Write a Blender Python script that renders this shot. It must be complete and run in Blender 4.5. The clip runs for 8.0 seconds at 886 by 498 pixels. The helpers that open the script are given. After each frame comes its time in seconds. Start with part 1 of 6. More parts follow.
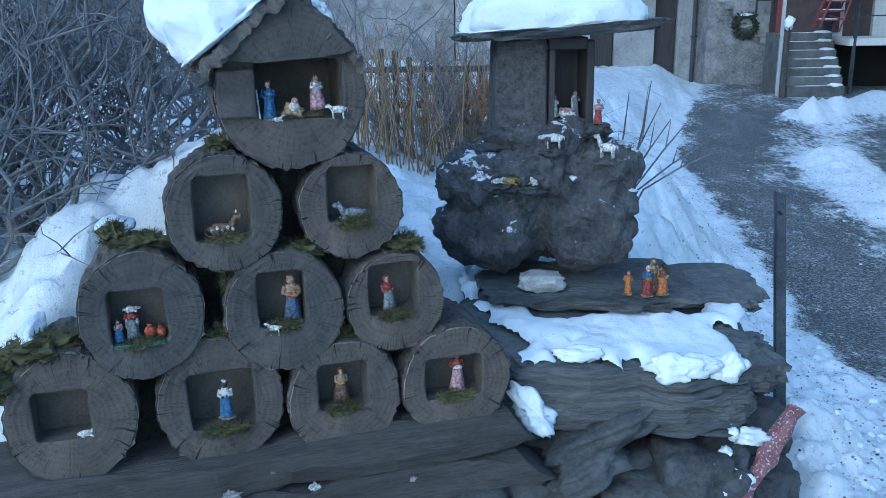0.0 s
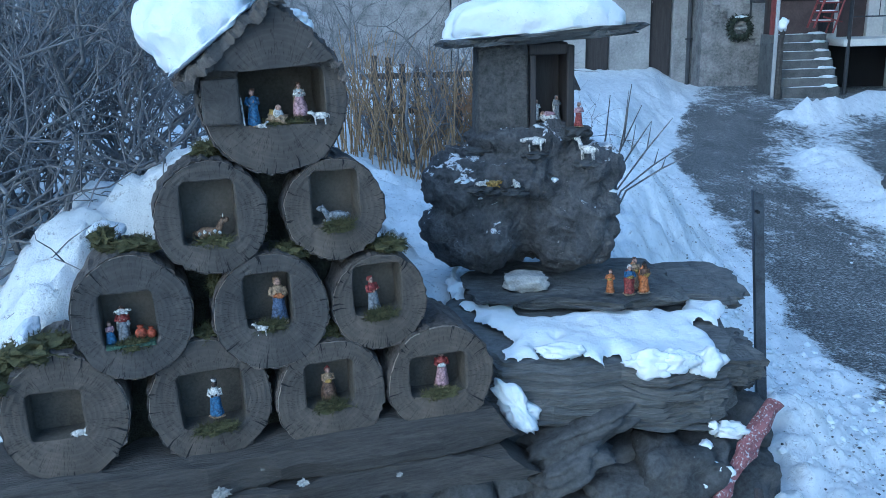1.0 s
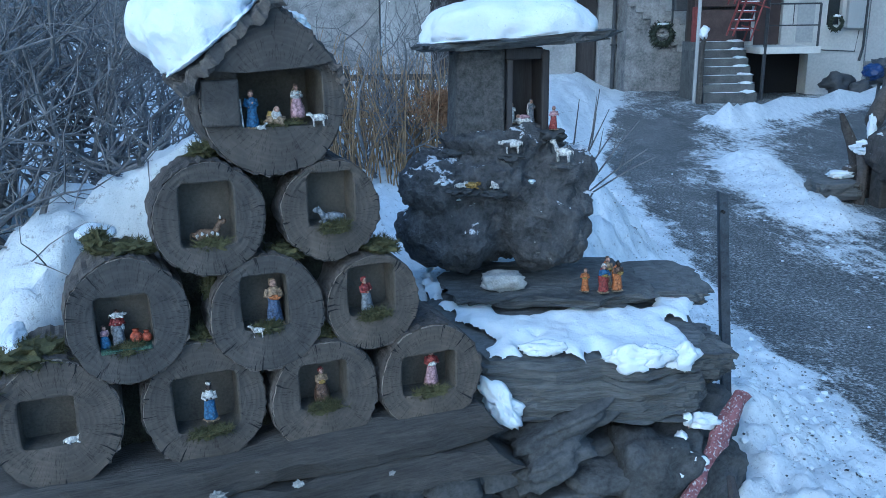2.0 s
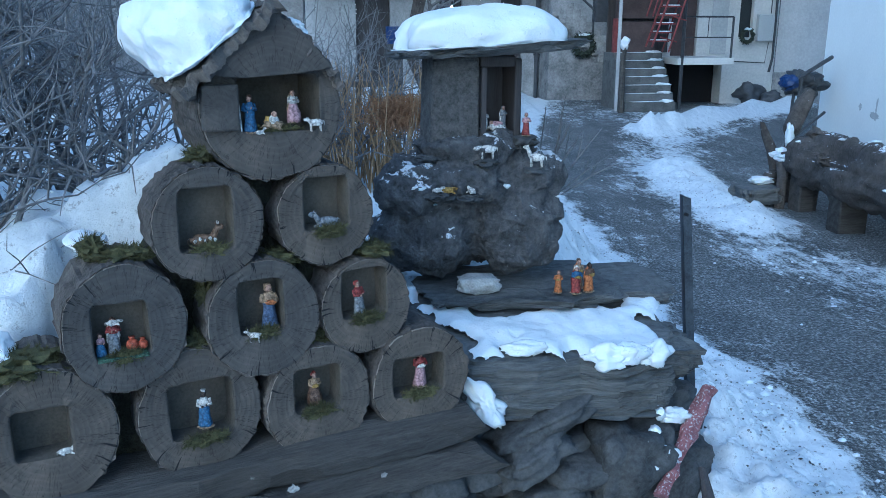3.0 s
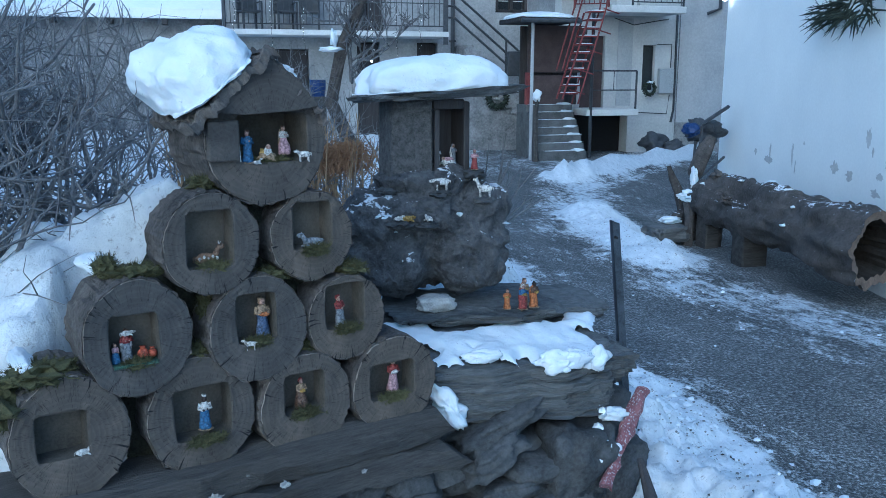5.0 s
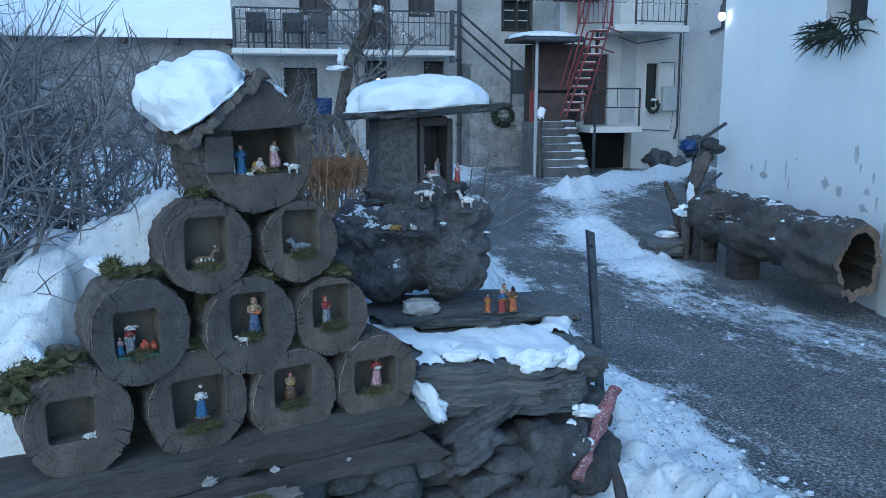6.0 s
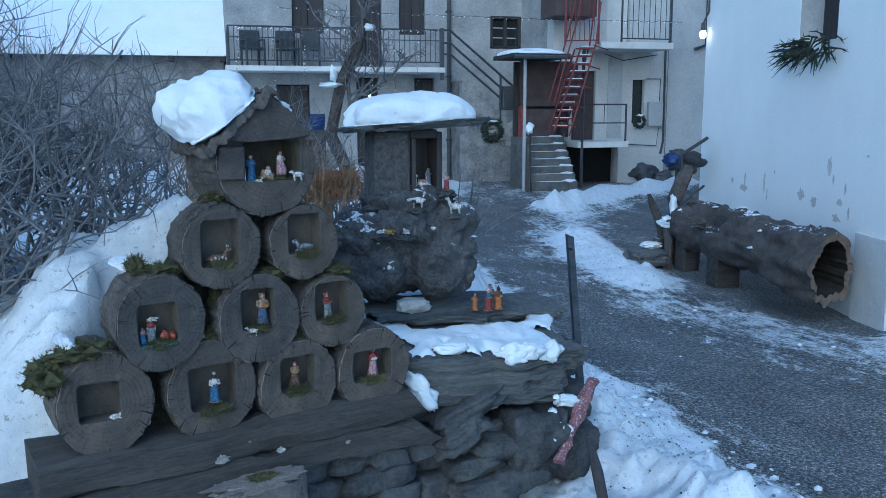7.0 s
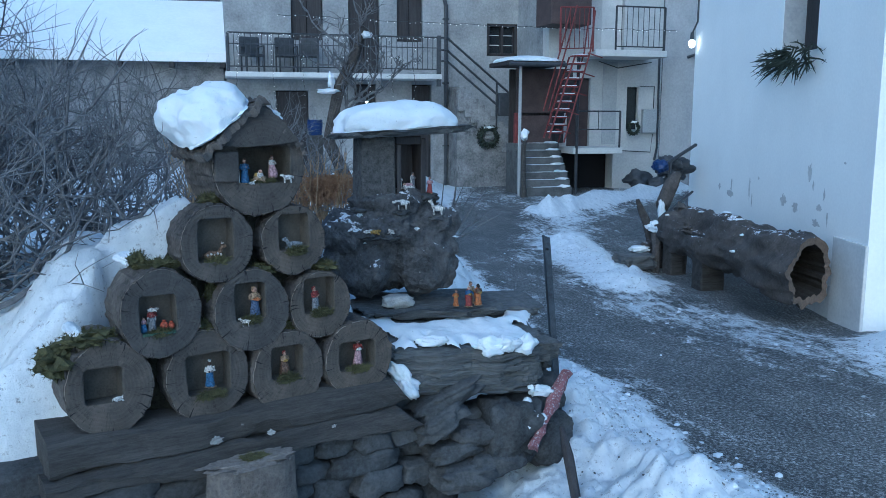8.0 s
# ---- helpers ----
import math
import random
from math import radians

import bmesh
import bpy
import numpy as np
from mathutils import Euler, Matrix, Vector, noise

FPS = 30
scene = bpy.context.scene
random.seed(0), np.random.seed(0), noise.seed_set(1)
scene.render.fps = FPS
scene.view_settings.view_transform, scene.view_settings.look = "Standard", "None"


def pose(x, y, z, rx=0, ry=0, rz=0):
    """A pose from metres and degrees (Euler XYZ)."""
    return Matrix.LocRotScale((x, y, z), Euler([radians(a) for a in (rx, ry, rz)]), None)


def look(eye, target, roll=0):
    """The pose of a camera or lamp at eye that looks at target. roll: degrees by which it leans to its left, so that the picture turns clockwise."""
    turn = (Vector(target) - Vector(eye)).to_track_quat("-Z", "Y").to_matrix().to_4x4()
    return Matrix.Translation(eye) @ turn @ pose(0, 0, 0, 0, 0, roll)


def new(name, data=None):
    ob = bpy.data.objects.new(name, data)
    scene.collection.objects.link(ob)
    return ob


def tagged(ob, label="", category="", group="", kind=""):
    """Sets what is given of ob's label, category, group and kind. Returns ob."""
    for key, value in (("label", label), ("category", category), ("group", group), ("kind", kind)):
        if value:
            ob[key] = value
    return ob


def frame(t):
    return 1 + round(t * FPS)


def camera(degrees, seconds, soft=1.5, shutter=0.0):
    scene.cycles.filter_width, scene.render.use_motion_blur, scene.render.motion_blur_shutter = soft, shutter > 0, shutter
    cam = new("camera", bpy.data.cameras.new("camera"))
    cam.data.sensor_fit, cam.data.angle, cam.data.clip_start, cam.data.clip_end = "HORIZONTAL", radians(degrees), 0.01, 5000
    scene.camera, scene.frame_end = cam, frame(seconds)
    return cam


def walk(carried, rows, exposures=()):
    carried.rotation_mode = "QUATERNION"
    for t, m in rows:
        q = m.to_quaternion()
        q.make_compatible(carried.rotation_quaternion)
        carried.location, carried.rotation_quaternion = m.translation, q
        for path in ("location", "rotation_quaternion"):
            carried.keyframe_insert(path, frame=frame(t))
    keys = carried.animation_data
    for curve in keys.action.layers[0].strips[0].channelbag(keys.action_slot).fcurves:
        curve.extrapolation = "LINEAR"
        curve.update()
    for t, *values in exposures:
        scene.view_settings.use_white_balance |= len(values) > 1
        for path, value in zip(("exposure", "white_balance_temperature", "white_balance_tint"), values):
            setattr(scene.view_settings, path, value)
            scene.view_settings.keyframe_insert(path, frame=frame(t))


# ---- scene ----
cam = camera(54.7, 8.0, 0.8)
PATH = [
    (0, (0.0, 0.0, 1.8), (-0.058, 1.922, 1.252), -0.88),
    (0.5, (0.003, -0.025, 1.802), (-0.041, 1.898, 1.256), -1.16),
    (1, (0.056, -0.068, 1.805), (-0.005, 1.858, 1.269), -1.61),
    (1.5, (-0.003, -0.096, 1.813), (-0.01, 1.831, 1.278), -1.27),
    (3, (-0.354, -0.128, 1.812), (-0.047, 1.78, 1.296), 0.16),
    (3.5, (-0.321, -0.182, 1.806), (-0.023, 1.731, 1.307), -0.13),
    (4, (-0.379, -0.252, 1.805), (-0.034, 1.659, 1.328), -0.12),
    (4.5, (-0.529, -0.319, 1.783), (-0.078, 1.582, 1.356), -0.06),
    (5, (-0.59, -0.442, 1.782), (-0.084, 1.451, 1.386), 0.10),
    (6.5, (-0.527, -0.858, 1.791), (-0.051, 1.055, 1.453), 0.01),
    (7, (-0.618, -1.013, 1.783), (-0.112, 0.896, 1.462), -0.07),
    (7.5, (-0.662, -1.139, 1.794), (-0.137, 0.765, 1.478), 0.12),
    (8, (-0.604, -1.287, 1.794), (-0.097, 0.623, 1.486), 0.14),
]
walk(cam, [(t, look(eye, target, roll)) for t, eye, target, roll in PATH], [(0.0, 1.00, 4320, 0), (3.0, 0.92, 4320, 0), (5.0, 0.80, 4320, 0), (8.0, 0.60, 4320, 0)])

# ---- light ----
world = bpy.data.worlds.new("sky")
scene.world = world
world.use_nodes = True
wn = world.node_tree.nodes
sky = wn.new("ShaderNodeTexSky")
sky.sky_type, sky.sun_disc = "NISHITA", False
sky.sun_elevation, sky.sun_rotation = radians(24), radians(210)
sky.air_density, sky.dust_density = 1.2, 1.5
world.node_tree.links.new(sky.outputs[0], wn["Background"].inputs[0])
wn["Background"].inputs[1].default_value = 0.115
sun_lamp = bpy.data.lights.new("sun", "SUN")
sun_lamp.energy, sun_lamp.angle, sun_lamp.color = 0.5, radians(40), (1.0, 0.95, 0.88)
sun = new("sun", sun_lamp)
sun.matrix_world = look((-8, -13, 16), (0, 0, 0))


# ---- materials ----
def nodes_of(name, rough=0.8, metal=0.0, spec=0.3):
    m = bpy.data.materials.new(name)
    m.use_nodes = True
    nt = m.node_tree
    b = nt.nodes["Principled BSDF"]
    b.inputs["Roughness"].default_value = rough
    b.inputs["Metallic"].default_value = metal
    b.inputs["Specular IOR Level"].default_value = spec
    return m, nt, b


def noise_node(nt, scale, detail=6.0, rough=0.6, vec=None, stretch=None, distort=0.0):
    tc = nt.nodes.new("ShaderNodeTexCoord")
    src = tc.outputs["Object"] if vec is None else vec
    if stretch:
        mp = nt.nodes.new("ShaderNodeMapping")
        mp.inputs["Scale"].default_value = stretch
        nt.links.new(src, mp.inputs["Vector"])
        src = mp.outputs[0]
    n = nt.nodes.new("ShaderNodeTexNoise")
    n.inputs["Scale"].default_value, n.inputs["Detail"].default_value = scale, detail
    n.inputs["Roughness"].default_value, n.inputs["Distortion"].default_value = rough, distort
    nt.links.new(src, n.inputs["Vector"])
    return n.outputs["Fac"]


def ramp_node(nt, fac, stops):
    r = nt.nodes.new("ShaderNodeValToRGB")
    while len(r.color_ramp.elements) < len(stops):
        r.color_ramp.elements.new(0.5)
    for e, (p, c) in zip(r.color_ramp.elements, stops):
        e.position, e.color = p, (*c, 1) if len(c) == 3 else c
    nt.links.new(fac, r.inputs["Fac"])
    return r.outputs["Color"]


def mix_node(nt, fac, a, b, mode="MIX"):
    m = nt.nodes.new("ShaderNodeMix")
    m.data_type, m.blend_type = "RGBA", mode
    for sock, v in ((m.inputs[0], fac), (m.inputs[6], a), (m.inputs[7], b)):
        if isinstance(v, (int, float)):
            sock.default_value = v
        elif isinstance(v, tuple):
            sock.default_value = (*v, 1)
        else:
            nt.links.new(v, sock)
    return m.outputs[2]


def math_node(nt, op, a, b=0.0, c=0.0):
    m = nt.nodes.new("ShaderNodeMath")
    m.operation = op
    for i, v in enumerate((a, b, c)):
        if isinstance(v, (int, float)):
            m.inputs[i].default_value = v
        else:
            nt.links.new(v, m.inputs[i])
    return m.outputs[0]


def bump_node(nt, bsdf, height, strength, dist):
    b = nt.nodes.new("ShaderNodeBump")
    b.inputs["Strength"].default_value, b.inputs["Distance"].default_value = strength, dist
    nt.links.new(height, b.inputs["Height"])
    nt.links.new(b.outputs[0], bsdf.inputs["Normal"])


def rough_stuff(name, dark, light, scale, fine=None, rough=0.85, bump=0.5, dist=0.01, stretch=None, spots=None, spec=0.3, metal=0.0, dusting=0.0):
    """Two-scale mottled surface with relief; spots: (colour, scale, threshold) of flecks such as lichen or grit."""
    m, nt, b = nodes_of(name, rough, metal, spec)
    a = noise_node(nt, scale, stretch=stretch)
    f = noise_node(nt, fine or scale * 9, 4, 0.7, stretch=stretch)
    h = math_node(nt, "MULTIPLY_ADD", f, 0.45, math_node(nt, "MULTIPLY", a, 0.55))
    info = nt.nodes.new("ShaderNodeObjectInfo")
    shade = math_node(nt, "MULTIPLY_ADD", info.outputs["Random"], 0.12, h)
    col = ramp_node(nt, shade, [(0.36, dark), (0.72, light)])
    if spots:
        s = noise_node(nt, spots[1], 5, 0.65)
        k = ramp_node(nt, s, [(spots[2], (0, 0, 0)), (spots[2] + 0.05, (1, 1, 1))])
        col = mix_node(nt, k, col, spots[0])
    if dusting:
        geo = nt.nodes.new("ShaderNodeNewGeometry")
        sp = nt.nodes.new("ShaderNodeSeparateXYZ")
        nt.links.new(geo.outputs["Normal"], sp.inputs[0])
        lie = math_node(nt, "MULTIPLY_ADD", noise_node(nt, 26, 6, 0.7), 1.5, math_node(nt, "MULTIPLY", sp.outputs["Z"], 0.75))
        lie = math_node(nt, "MULTIPLY_ADD", noise_node(nt, 5, 3), 1.1, lie)
        k = ramp_node(nt, math_node(nt, "SUBTRACT", lie, 1.85 - dusting), [(0.0, (0, 0, 0)), (0.10, (1, 1, 1))])
        col = mix_node(nt, k, col, (0.74, 0.76, 0.80))
    nt.links.new(col, b.inputs["Base Color"])
    bump_node(nt, b, h, bump, dist)
    return m


def plain(name, colour, rough=0.5, metal=0.0, spec=0.4):
    m, nt, b = nodes_of(name, rough, metal, spec)
    f = noise_node(nt, 55, 5)
    col = ramp_node(nt, f, [(0.3, tuple(c * 0.5 for c in colour)), (0.7, tuple(min(1, c * 1.2) for c in colour))])
    nt.links.new(col, b.inputs["Base Color"])
    bump_node(nt, b, f, 0.15, 0.002)
    return m


def snow_material():
    m, nt, b = nodes_of("snow", 0.75, 0.0, 0.25)
    a, f = noise_node(nt, 7, 6), noise_node(nt, 60, 5, 0.7)
    col = ramp_node(nt, a, [(0.25, (0.60, 0.645, 0.68)), (0.7, (0.74, 0.775, 0.80))])
    grit = ramp_node(nt, noise_node(nt, 42, 3, 0.8), [(0.27, (0.45, 0.45, 0.45)), (0.34, (1, 1, 1))])
    nt.links.new(mix_node(nt, 0.7, col, grit, "MULTIPLY"), b.inputs["Base Color"])
    bump_node(nt, b, math_node(nt, "MULTIPLY_ADD", f, 0.35, a), 0.55, 0.02)
    b.inputs["Subsurface Weight"].default_value = 0.12
    b.inputs["Subsurface Radius"].default_value = (0.02, 0.03, 0.04)
    return m


def ground_material():
    """Dark gritted asphalt under trodden snow; the share of snow is carried by the sheet's own attribute."""
    m, nt, b = nodes_of("gritted_road", 0.7, 0.0, 0.35)
    at = nt.nodes.new("ShaderNodeAttribute")
    at.attribute_name = "snow_share"
    share = at.outputs["Fac"]
    big = noise_node(nt, 1.3, 7, 0.62, stretch=(1.6, 0.75, 1))
    mid = noise_node(nt, 9, 6, 0.68, stretch=(1.5, 0.7, 1))
    grit = noise_node(nt, 48, 5, 0.8)
    stone = ramp_node(nt, grit, [(0.36, (0.018, 0.020, 0.020)), (0.50, (0.085, 0.089, 0.088)), (0.60, (0.30, 0.31, 0.31)), (0.68, (0.50, 0.50, 0.50))])
    worn = ramp_node(nt, big, [(0.35, (0.75, 0.75, 0.75)), (0.7, (1.5, 1.45, 1.4))])
    asphalt = mix_node(nt, 1.0, stone, worn, "MULTIPLY")
    h = math_node(nt, "MULTIPLY_ADD", mid, 0.55, math_node(nt, "MULTIPLY", big, 0.45))
    h = math_node(nt, "MULTIPLY_ADD", grit, 0.42, math_node(nt, "SUBTRACT", h, 0.13))
    k = math_node(nt, "SUBTRACT", math_node(nt, "ADD", h, share), 1.08)
    k = ramp_node(nt, math_node(nt, "MULTIPLY_ADD", k, 4.0, 0.5), [(0.3, (0, 0, 0)), (0.75, (1, 1, 1))])
    white = ramp_node(nt, mid, [(0.3, (0.56, 0.60, 0.63)), (0.65, (0.74, 0.77, 0.79))])
    dirt = ramp_node(nt, noise_node(nt, 30, 5, 0.8), [(0.33, (0.30, 0.29, 0.28)), (0.43, (1, 1, 1))])
    white = mix_node(nt, 0.8, white, dirt, "MULTIPLY")
    nt.links.new(mix_node(nt, k, asphalt, white), b.inputs["Base Color"])
    bump_node(nt, b, math_node(nt, "MULTIPLY_ADD", k, 0.5, math_node(nt, "MULTIPLY_ADD", mid, 0.7, math_node(nt, "MULTIPLY", grit, 0.6))), 0.7, 0.02)
    return m


def wood_end_material():
    """Weathered sawn log end: growth rings, radial checks and soot-grey staining."""
    m, nt, b = nodes_of("weathered_end_grain", 0.85, 0.0, 0.2)
    tc = nt.nodes.new("ShaderNodeTexCoord")
    sep = nt.nodes.new("ShaderNodeSeparateXYZ")
    nt.links.new(tc.outputs["Object"], sep.inputs[0])
    x, z = sep.outputs["X"], sep.outputs["Z"]
    r = math_node(nt, "SQRT", math_node(nt, "ADD", math_node(nt, "MULTIPLY", x, x), math_node(nt, "MULTIPLY", z, z)))
    wob = noise_node(nt, 9, 5)
    info = nt.nodes.new("ShaderNodeObjectInfo")
    ring = math_node(nt, "SINE", math_node(nt, "MULTIPLY_ADD", r, 420.0, math_node(nt, "MULTIPLY", wob, 16.0)))
    ang = math_node(nt, "ARCTAN2", z, x)
    ca = nt.nodes.new("ShaderNodeCombineXYZ")
    nt.links.new(math_node(nt, "MULTIPLY_ADD", info.outputs["Random"], 50.0, math_node(nt, "MULTIPLY", ang, 2.6)), ca.inputs[0])
    nt.links.new(math_node(nt, "MULTIPLY", r, 2.5), ca.inputs[1])
    check = noise_node(nt, 3.2, 3, 0.5, vec=ca.outputs[0])
    crack = ramp_node(nt, check, [(0.488, (1, 1, 1)), (0.5, (0.10, 0.10, 0.10)), (0.512, (1, 1, 1))])
    stain = noise_node(nt, 7, 8, 0.62)
    base = ramp_node(nt, stain, [(0.25, (0.043, 0.041, 0.039)), (0.52, (0.080, 0.074, 0.067)), (0.8, (0.140, 0.124, 0.106))])
    base = mix_node(nt, 0.2, base, ramp_node(nt, ring, [(0.0, (0.5, 0.5, 0.5)), (1.0, (1, 1, 1))]), "MULTIPLY")
    base = mix_node(nt, 0.55, base, crack, "MULTIPLY")
    tint = ramp_node(nt, info.outputs["Random"], [(0.0, (0.82, 0.84, 0.88)), (1.0, (1.15, 1.08, 1.0))])
    nt.links.new(mix_node(nt, 1.0, base, tint, "MULTIPLY"), b.inputs["Base Color"])
    h = math_node(nt, "MULTIPLY_ADD", ring, 0.12, math_node(nt, "MULTIPLY", crack, 0.8))
    bump_node(nt, b, math_node(nt, "MULTIPLY_ADD", stain, 0.6, h), 0.5, 0.004)
    return m


M_SNOW = snow_material()
M_GROUND = ground_material()
M_END = wood_end_material()
M_BARK = rough_stuff("bark", (0.024, 0.022, 0.021), (0.16, 0.142, 0.126), 9, 60, 0.95, 1.0, 0.02, spots=((0.16, 0.16, 0.14), 22, 0.66))
M_NICHE = rough_stuff("chiselled_wood", (0.036, 0.034, 0.029), (0.110, 0.098, 0.080), 16, 120, 0.9, 0.6, 0.006)
M_BEAM = rough_stuff("old_beam", (0.014, 0.014, 0.014), (0.092, 0.086, 0.079), 3, 30, 0.9, 1.0, 0.016, stretch=(0.5, 6, 6), spots=((0.2, 0.21, 0.19), 13, 0.70))
M_MOSS = rough_stuff("moss", (0.028, 0.030, 0.013), (0.118, 0.112, 0.050), 30, 160, 0.95, 0.8, 0.01)
M_ROCK = rough_stuff("dark_boulder", (0.012, 0.013, 0.015), (0.150, 0.150, 0.155), 11, 60, 0.85, 1.0, 0.05, spots=((0.24, 0.24, 0.23), 38, 0.68), dusting=-0.15)
M_SLATE = rough_stuff("layered_slate", (0.026, 0.028, 0.029), (0.155, 0.157, 0.155), 5, 40, 0.75, 1.0, 0.016, stretch=(0.6, 0.8, 7), spots=((0.22, 0.22, 0.20), 30, 0.70))
M_STONE = rough_stuff("wall_stone", (0.016, 0.017, 0.018), (0.098, 0.100, 0.102), 7, 60, 0.85, 0.8, 0.012, spots=((0.2, 0.2, 0.19), 26, 0.71))
M_PALE = rough_stuff("speckled_granite", (0.10, 0.10, 0.10), (0.42, 0.42, 0.40), 25, 160, 0.8, 0.6, 0.006)
M_ADOBE = rough_stuff("pitted_stone", (0.024, 0.024, 0.026), (0.150, 0.145, 0.138), 38, 110, 0.95, 1.0, 0.02)
M_TWIG = rough_stuff("twig_bark", (0.050, 0.051, 0.054), (0.20, 0.20, 0.205), 20, 120, 0.9, 0.4, 0.003)
M_STRAW = rough_stuff("dry_stalk", (0.11, 0.075, 0.04), (0.36, 0.26, 0.15), 14, 90, 0.9, 0.3, 0.003)
M_RUST = rough_stuff("rusty_brush", (0.085, 0.048, 0.026), (0.32, 0.19, 0.10), 14, 90, 0.9, 0.3, 0.003)
M_IRON = rough_stuff("dark_iron", (0.022, 0.025, 0.032), (0.085, 0.094, 0.112), 20, 140, 0.42, 0.3, 0.002, metal=0.6)
M_RAIL = rough_stuff("painted_rail", (0.026, 0.029, 0.033), (0.070, 0.074, 0.082), 10, 90, 0.5, 0.2, 0.002)
M_RED = rough_stuff("faded_red_paint", (0.09, 0.022, 0.022), (0.20, 0.055, 0.052), 10, 60, 0.6, 0.3, 0.003)
M_PINK = rough_stuff("frosted_red_paint", (0.070, 0.022, 0.025), (0.23, 0.11, 0.12), 30, 160, 0.8, 0.9, 0.006, spots=((0.42, 0.41, 0.43), 110, 0.56))
M_RENDER = rough_stuff("old_lime_render", (0.18, 0.185, 0.19), (0.42, 0.425, 0.425), 1.6, 18, 0.95, 0.5, 0.02)
M_RUBBLE = rough_stuff("rough_rubble_render", (0.09, 0.092, 0.095), (0.36, 0.36, 0.36), 3.2, 22, 0.95, 1.0, 0.05)
M_WHITE = rough_stuff("white_plaster", (0.78, 0.78, 0.76), (0.9, 0.9, 0.87), 0.9, 30, 0.9, 0.25, 0.008)
# plaster darker than M_WHITE, with the wing wall's shade in the colour
M_WING = rough_stuff("shaded_plaster", (0.36, 0.37, 0.37), (0.62, 0.62, 0.60), 1.1, 20, 0.9, 0.3, 0.01)
M_RIM = rough_stuff("pale_sapwood", (0.07, 0.06, 0.05), (0.26, 0.23, 0.20), 60, 200, 0.9, 0.5, 0.003)
M_GREY = rough_stuff("grey_plaster", (0.28, 0.29, 0.30), (0.46, 0.47, 0.48), 1.2, 20, 0.9, 0.4, 0.01)
M_PLINTH = rough_stuff("cement_plinth", (0.46, 0.46, 0.45), (0.68, 0.68, 0.66), 2.2, 30, 0.95, 0.5, 0.01)
M_PEEL = rough_stuff("bare_plaster", (0.42, 0.42, 0.41), (0.62, 0.61, 0.59), 9, 60, 0.95, 0.5, 0.01)
M_DARKWOOD = rough_stuff("dark_door_wood", (0.018, 0.017, 0.018), (0.058, 0.053, 0.053), 4, 40, 0.7, 0.3, 0.004, stretch=(6, 6, 0.5))
M_BROWNPANEL = rough_stuff("brown_panel", (0.036, 0.027, 0.026), (0.088, 0.066, 0.063), 4, 40, 0.7, 0.3, 0.004)
M_CONCRETE = rough_stuff("step_concrete", (0.05, 0.052, 0.052), (0.15, 0.152, 0.15), 5, 45, 0.95, 0.5, 0.008)
# near-black colour standing in for darkness in rooms, cracks and the stake's hole
M_DARK = plain("unlit_black", (0.012, 0.012, 0.013), 0.9)
M_SLATS = rough_stuff("far_roof_snow", (0.74, 0.77, 0.80), (0.86, 0.88, 0.90), 1.2, 12, 0.8, 0.3, 0.02)
M_FUR = rough_stuff("green_fir", (0.011, 0.016, 0.013), (0.046, 0.055, 0.040), 30, 120, 0.95, 0.5, 0.01)
M_METALBOX = plain("grey_box", (0.42, 0.44, 0.45), 0.5)
M_BLUE = plain("blue_plastic", (0.012, 0.034, 0.13), 0.45)
M_TRUNK = rough_stuff("hollow_trunk_bark", (0.016, 0.015, 0.0145), (0.115, 0.102, 0.092), 7, 46, 0.95, 1.0, 0.03, spots=((0.34, 0.35, 0.36), 24, 0.66), dusting=-0.28)
M_CUT = rough_stuff("sawn_wood", (0.06, 0.045, 0.035), (0.17, 0.13, 0.1), 8, 60, 0.9, 0.5, 0.01)


def glow(name, colour, power):
    m, nt, b = nodes_of(name)
    b.inputs["Emission Color"].default_value, b.inputs["Emission Strength"].default_value = (*colour, 1), power
    return m


M_BULB = glow("lit_bulb", (1.0, 0.85, 0.62), 5.0)
M_FAIRY = glow("fairy_bulb", (1.0, 0.93, 0.82), 1.1)
GLASS = plain("dark_window_glass", (0.03, 0.035, 0.04), 0.22, 0.0, 0.25)

# ---- mesh helpers ----
I4 = Matrix.Identity(4)


def part(name, bm, material, parent=None, label="", m=I4, smooth=False):
    """Links a bmesh as one mesh object, under a thing where parent is given."""
    me = bpy.data.meshes.new(name)
    bm.to_mesh(me)
    bm.free()
    for mat in material if isinstance(material, (list, tuple)) else (material,):
        me.materials.append(mat)
    if smooth:
        for p in me.polygons:
            p.use_smooth = True
    ob = new(name, me)
    ob.parent = parent
    ob.matrix_basis = m
    if label:
        ob["label"] = label
    return ob


def thing(name, label, category, m=I4, group="", kind=""):
    ob = new(name)
    ob.empty_display_size = 0.1
    ob.matrix_basis = m
    return tagged(ob, label, category, group, kind)


def from_lists(verts, faces):
    bm = bmesh.new()
    vs = [bm.verts.new(v) for v in verts]
    for f in faces:
        bm.faces.new([vs[i] for i in f])
    bm.normal_update()
    return bm


def add_box(bm, lo, hi, bevel=0.0, m=I4):
    c = [(a + b) / 2 for a, b in zip(lo, hi)]
    s = [max(1e-4, b - a) for a, b in zip(lo, hi)]
    r = bmesh.ops.create_cube(bm, size=1, matrix=m @ Matrix.Translation(c) @ Matrix.Diagonal((*s, 1)))
    if bevel:
        es = list({e for v in r["verts"] for e in v.link_edges})
        bmesh.ops.bevel(bm, geom=es, offset=bevel, segments=2, affect="EDGES", profile=0.5)
    return bm


def box(lo, hi, bevel=0.0, m=I4):
    return add_box(bmesh.new(), lo, hi, bevel, m)


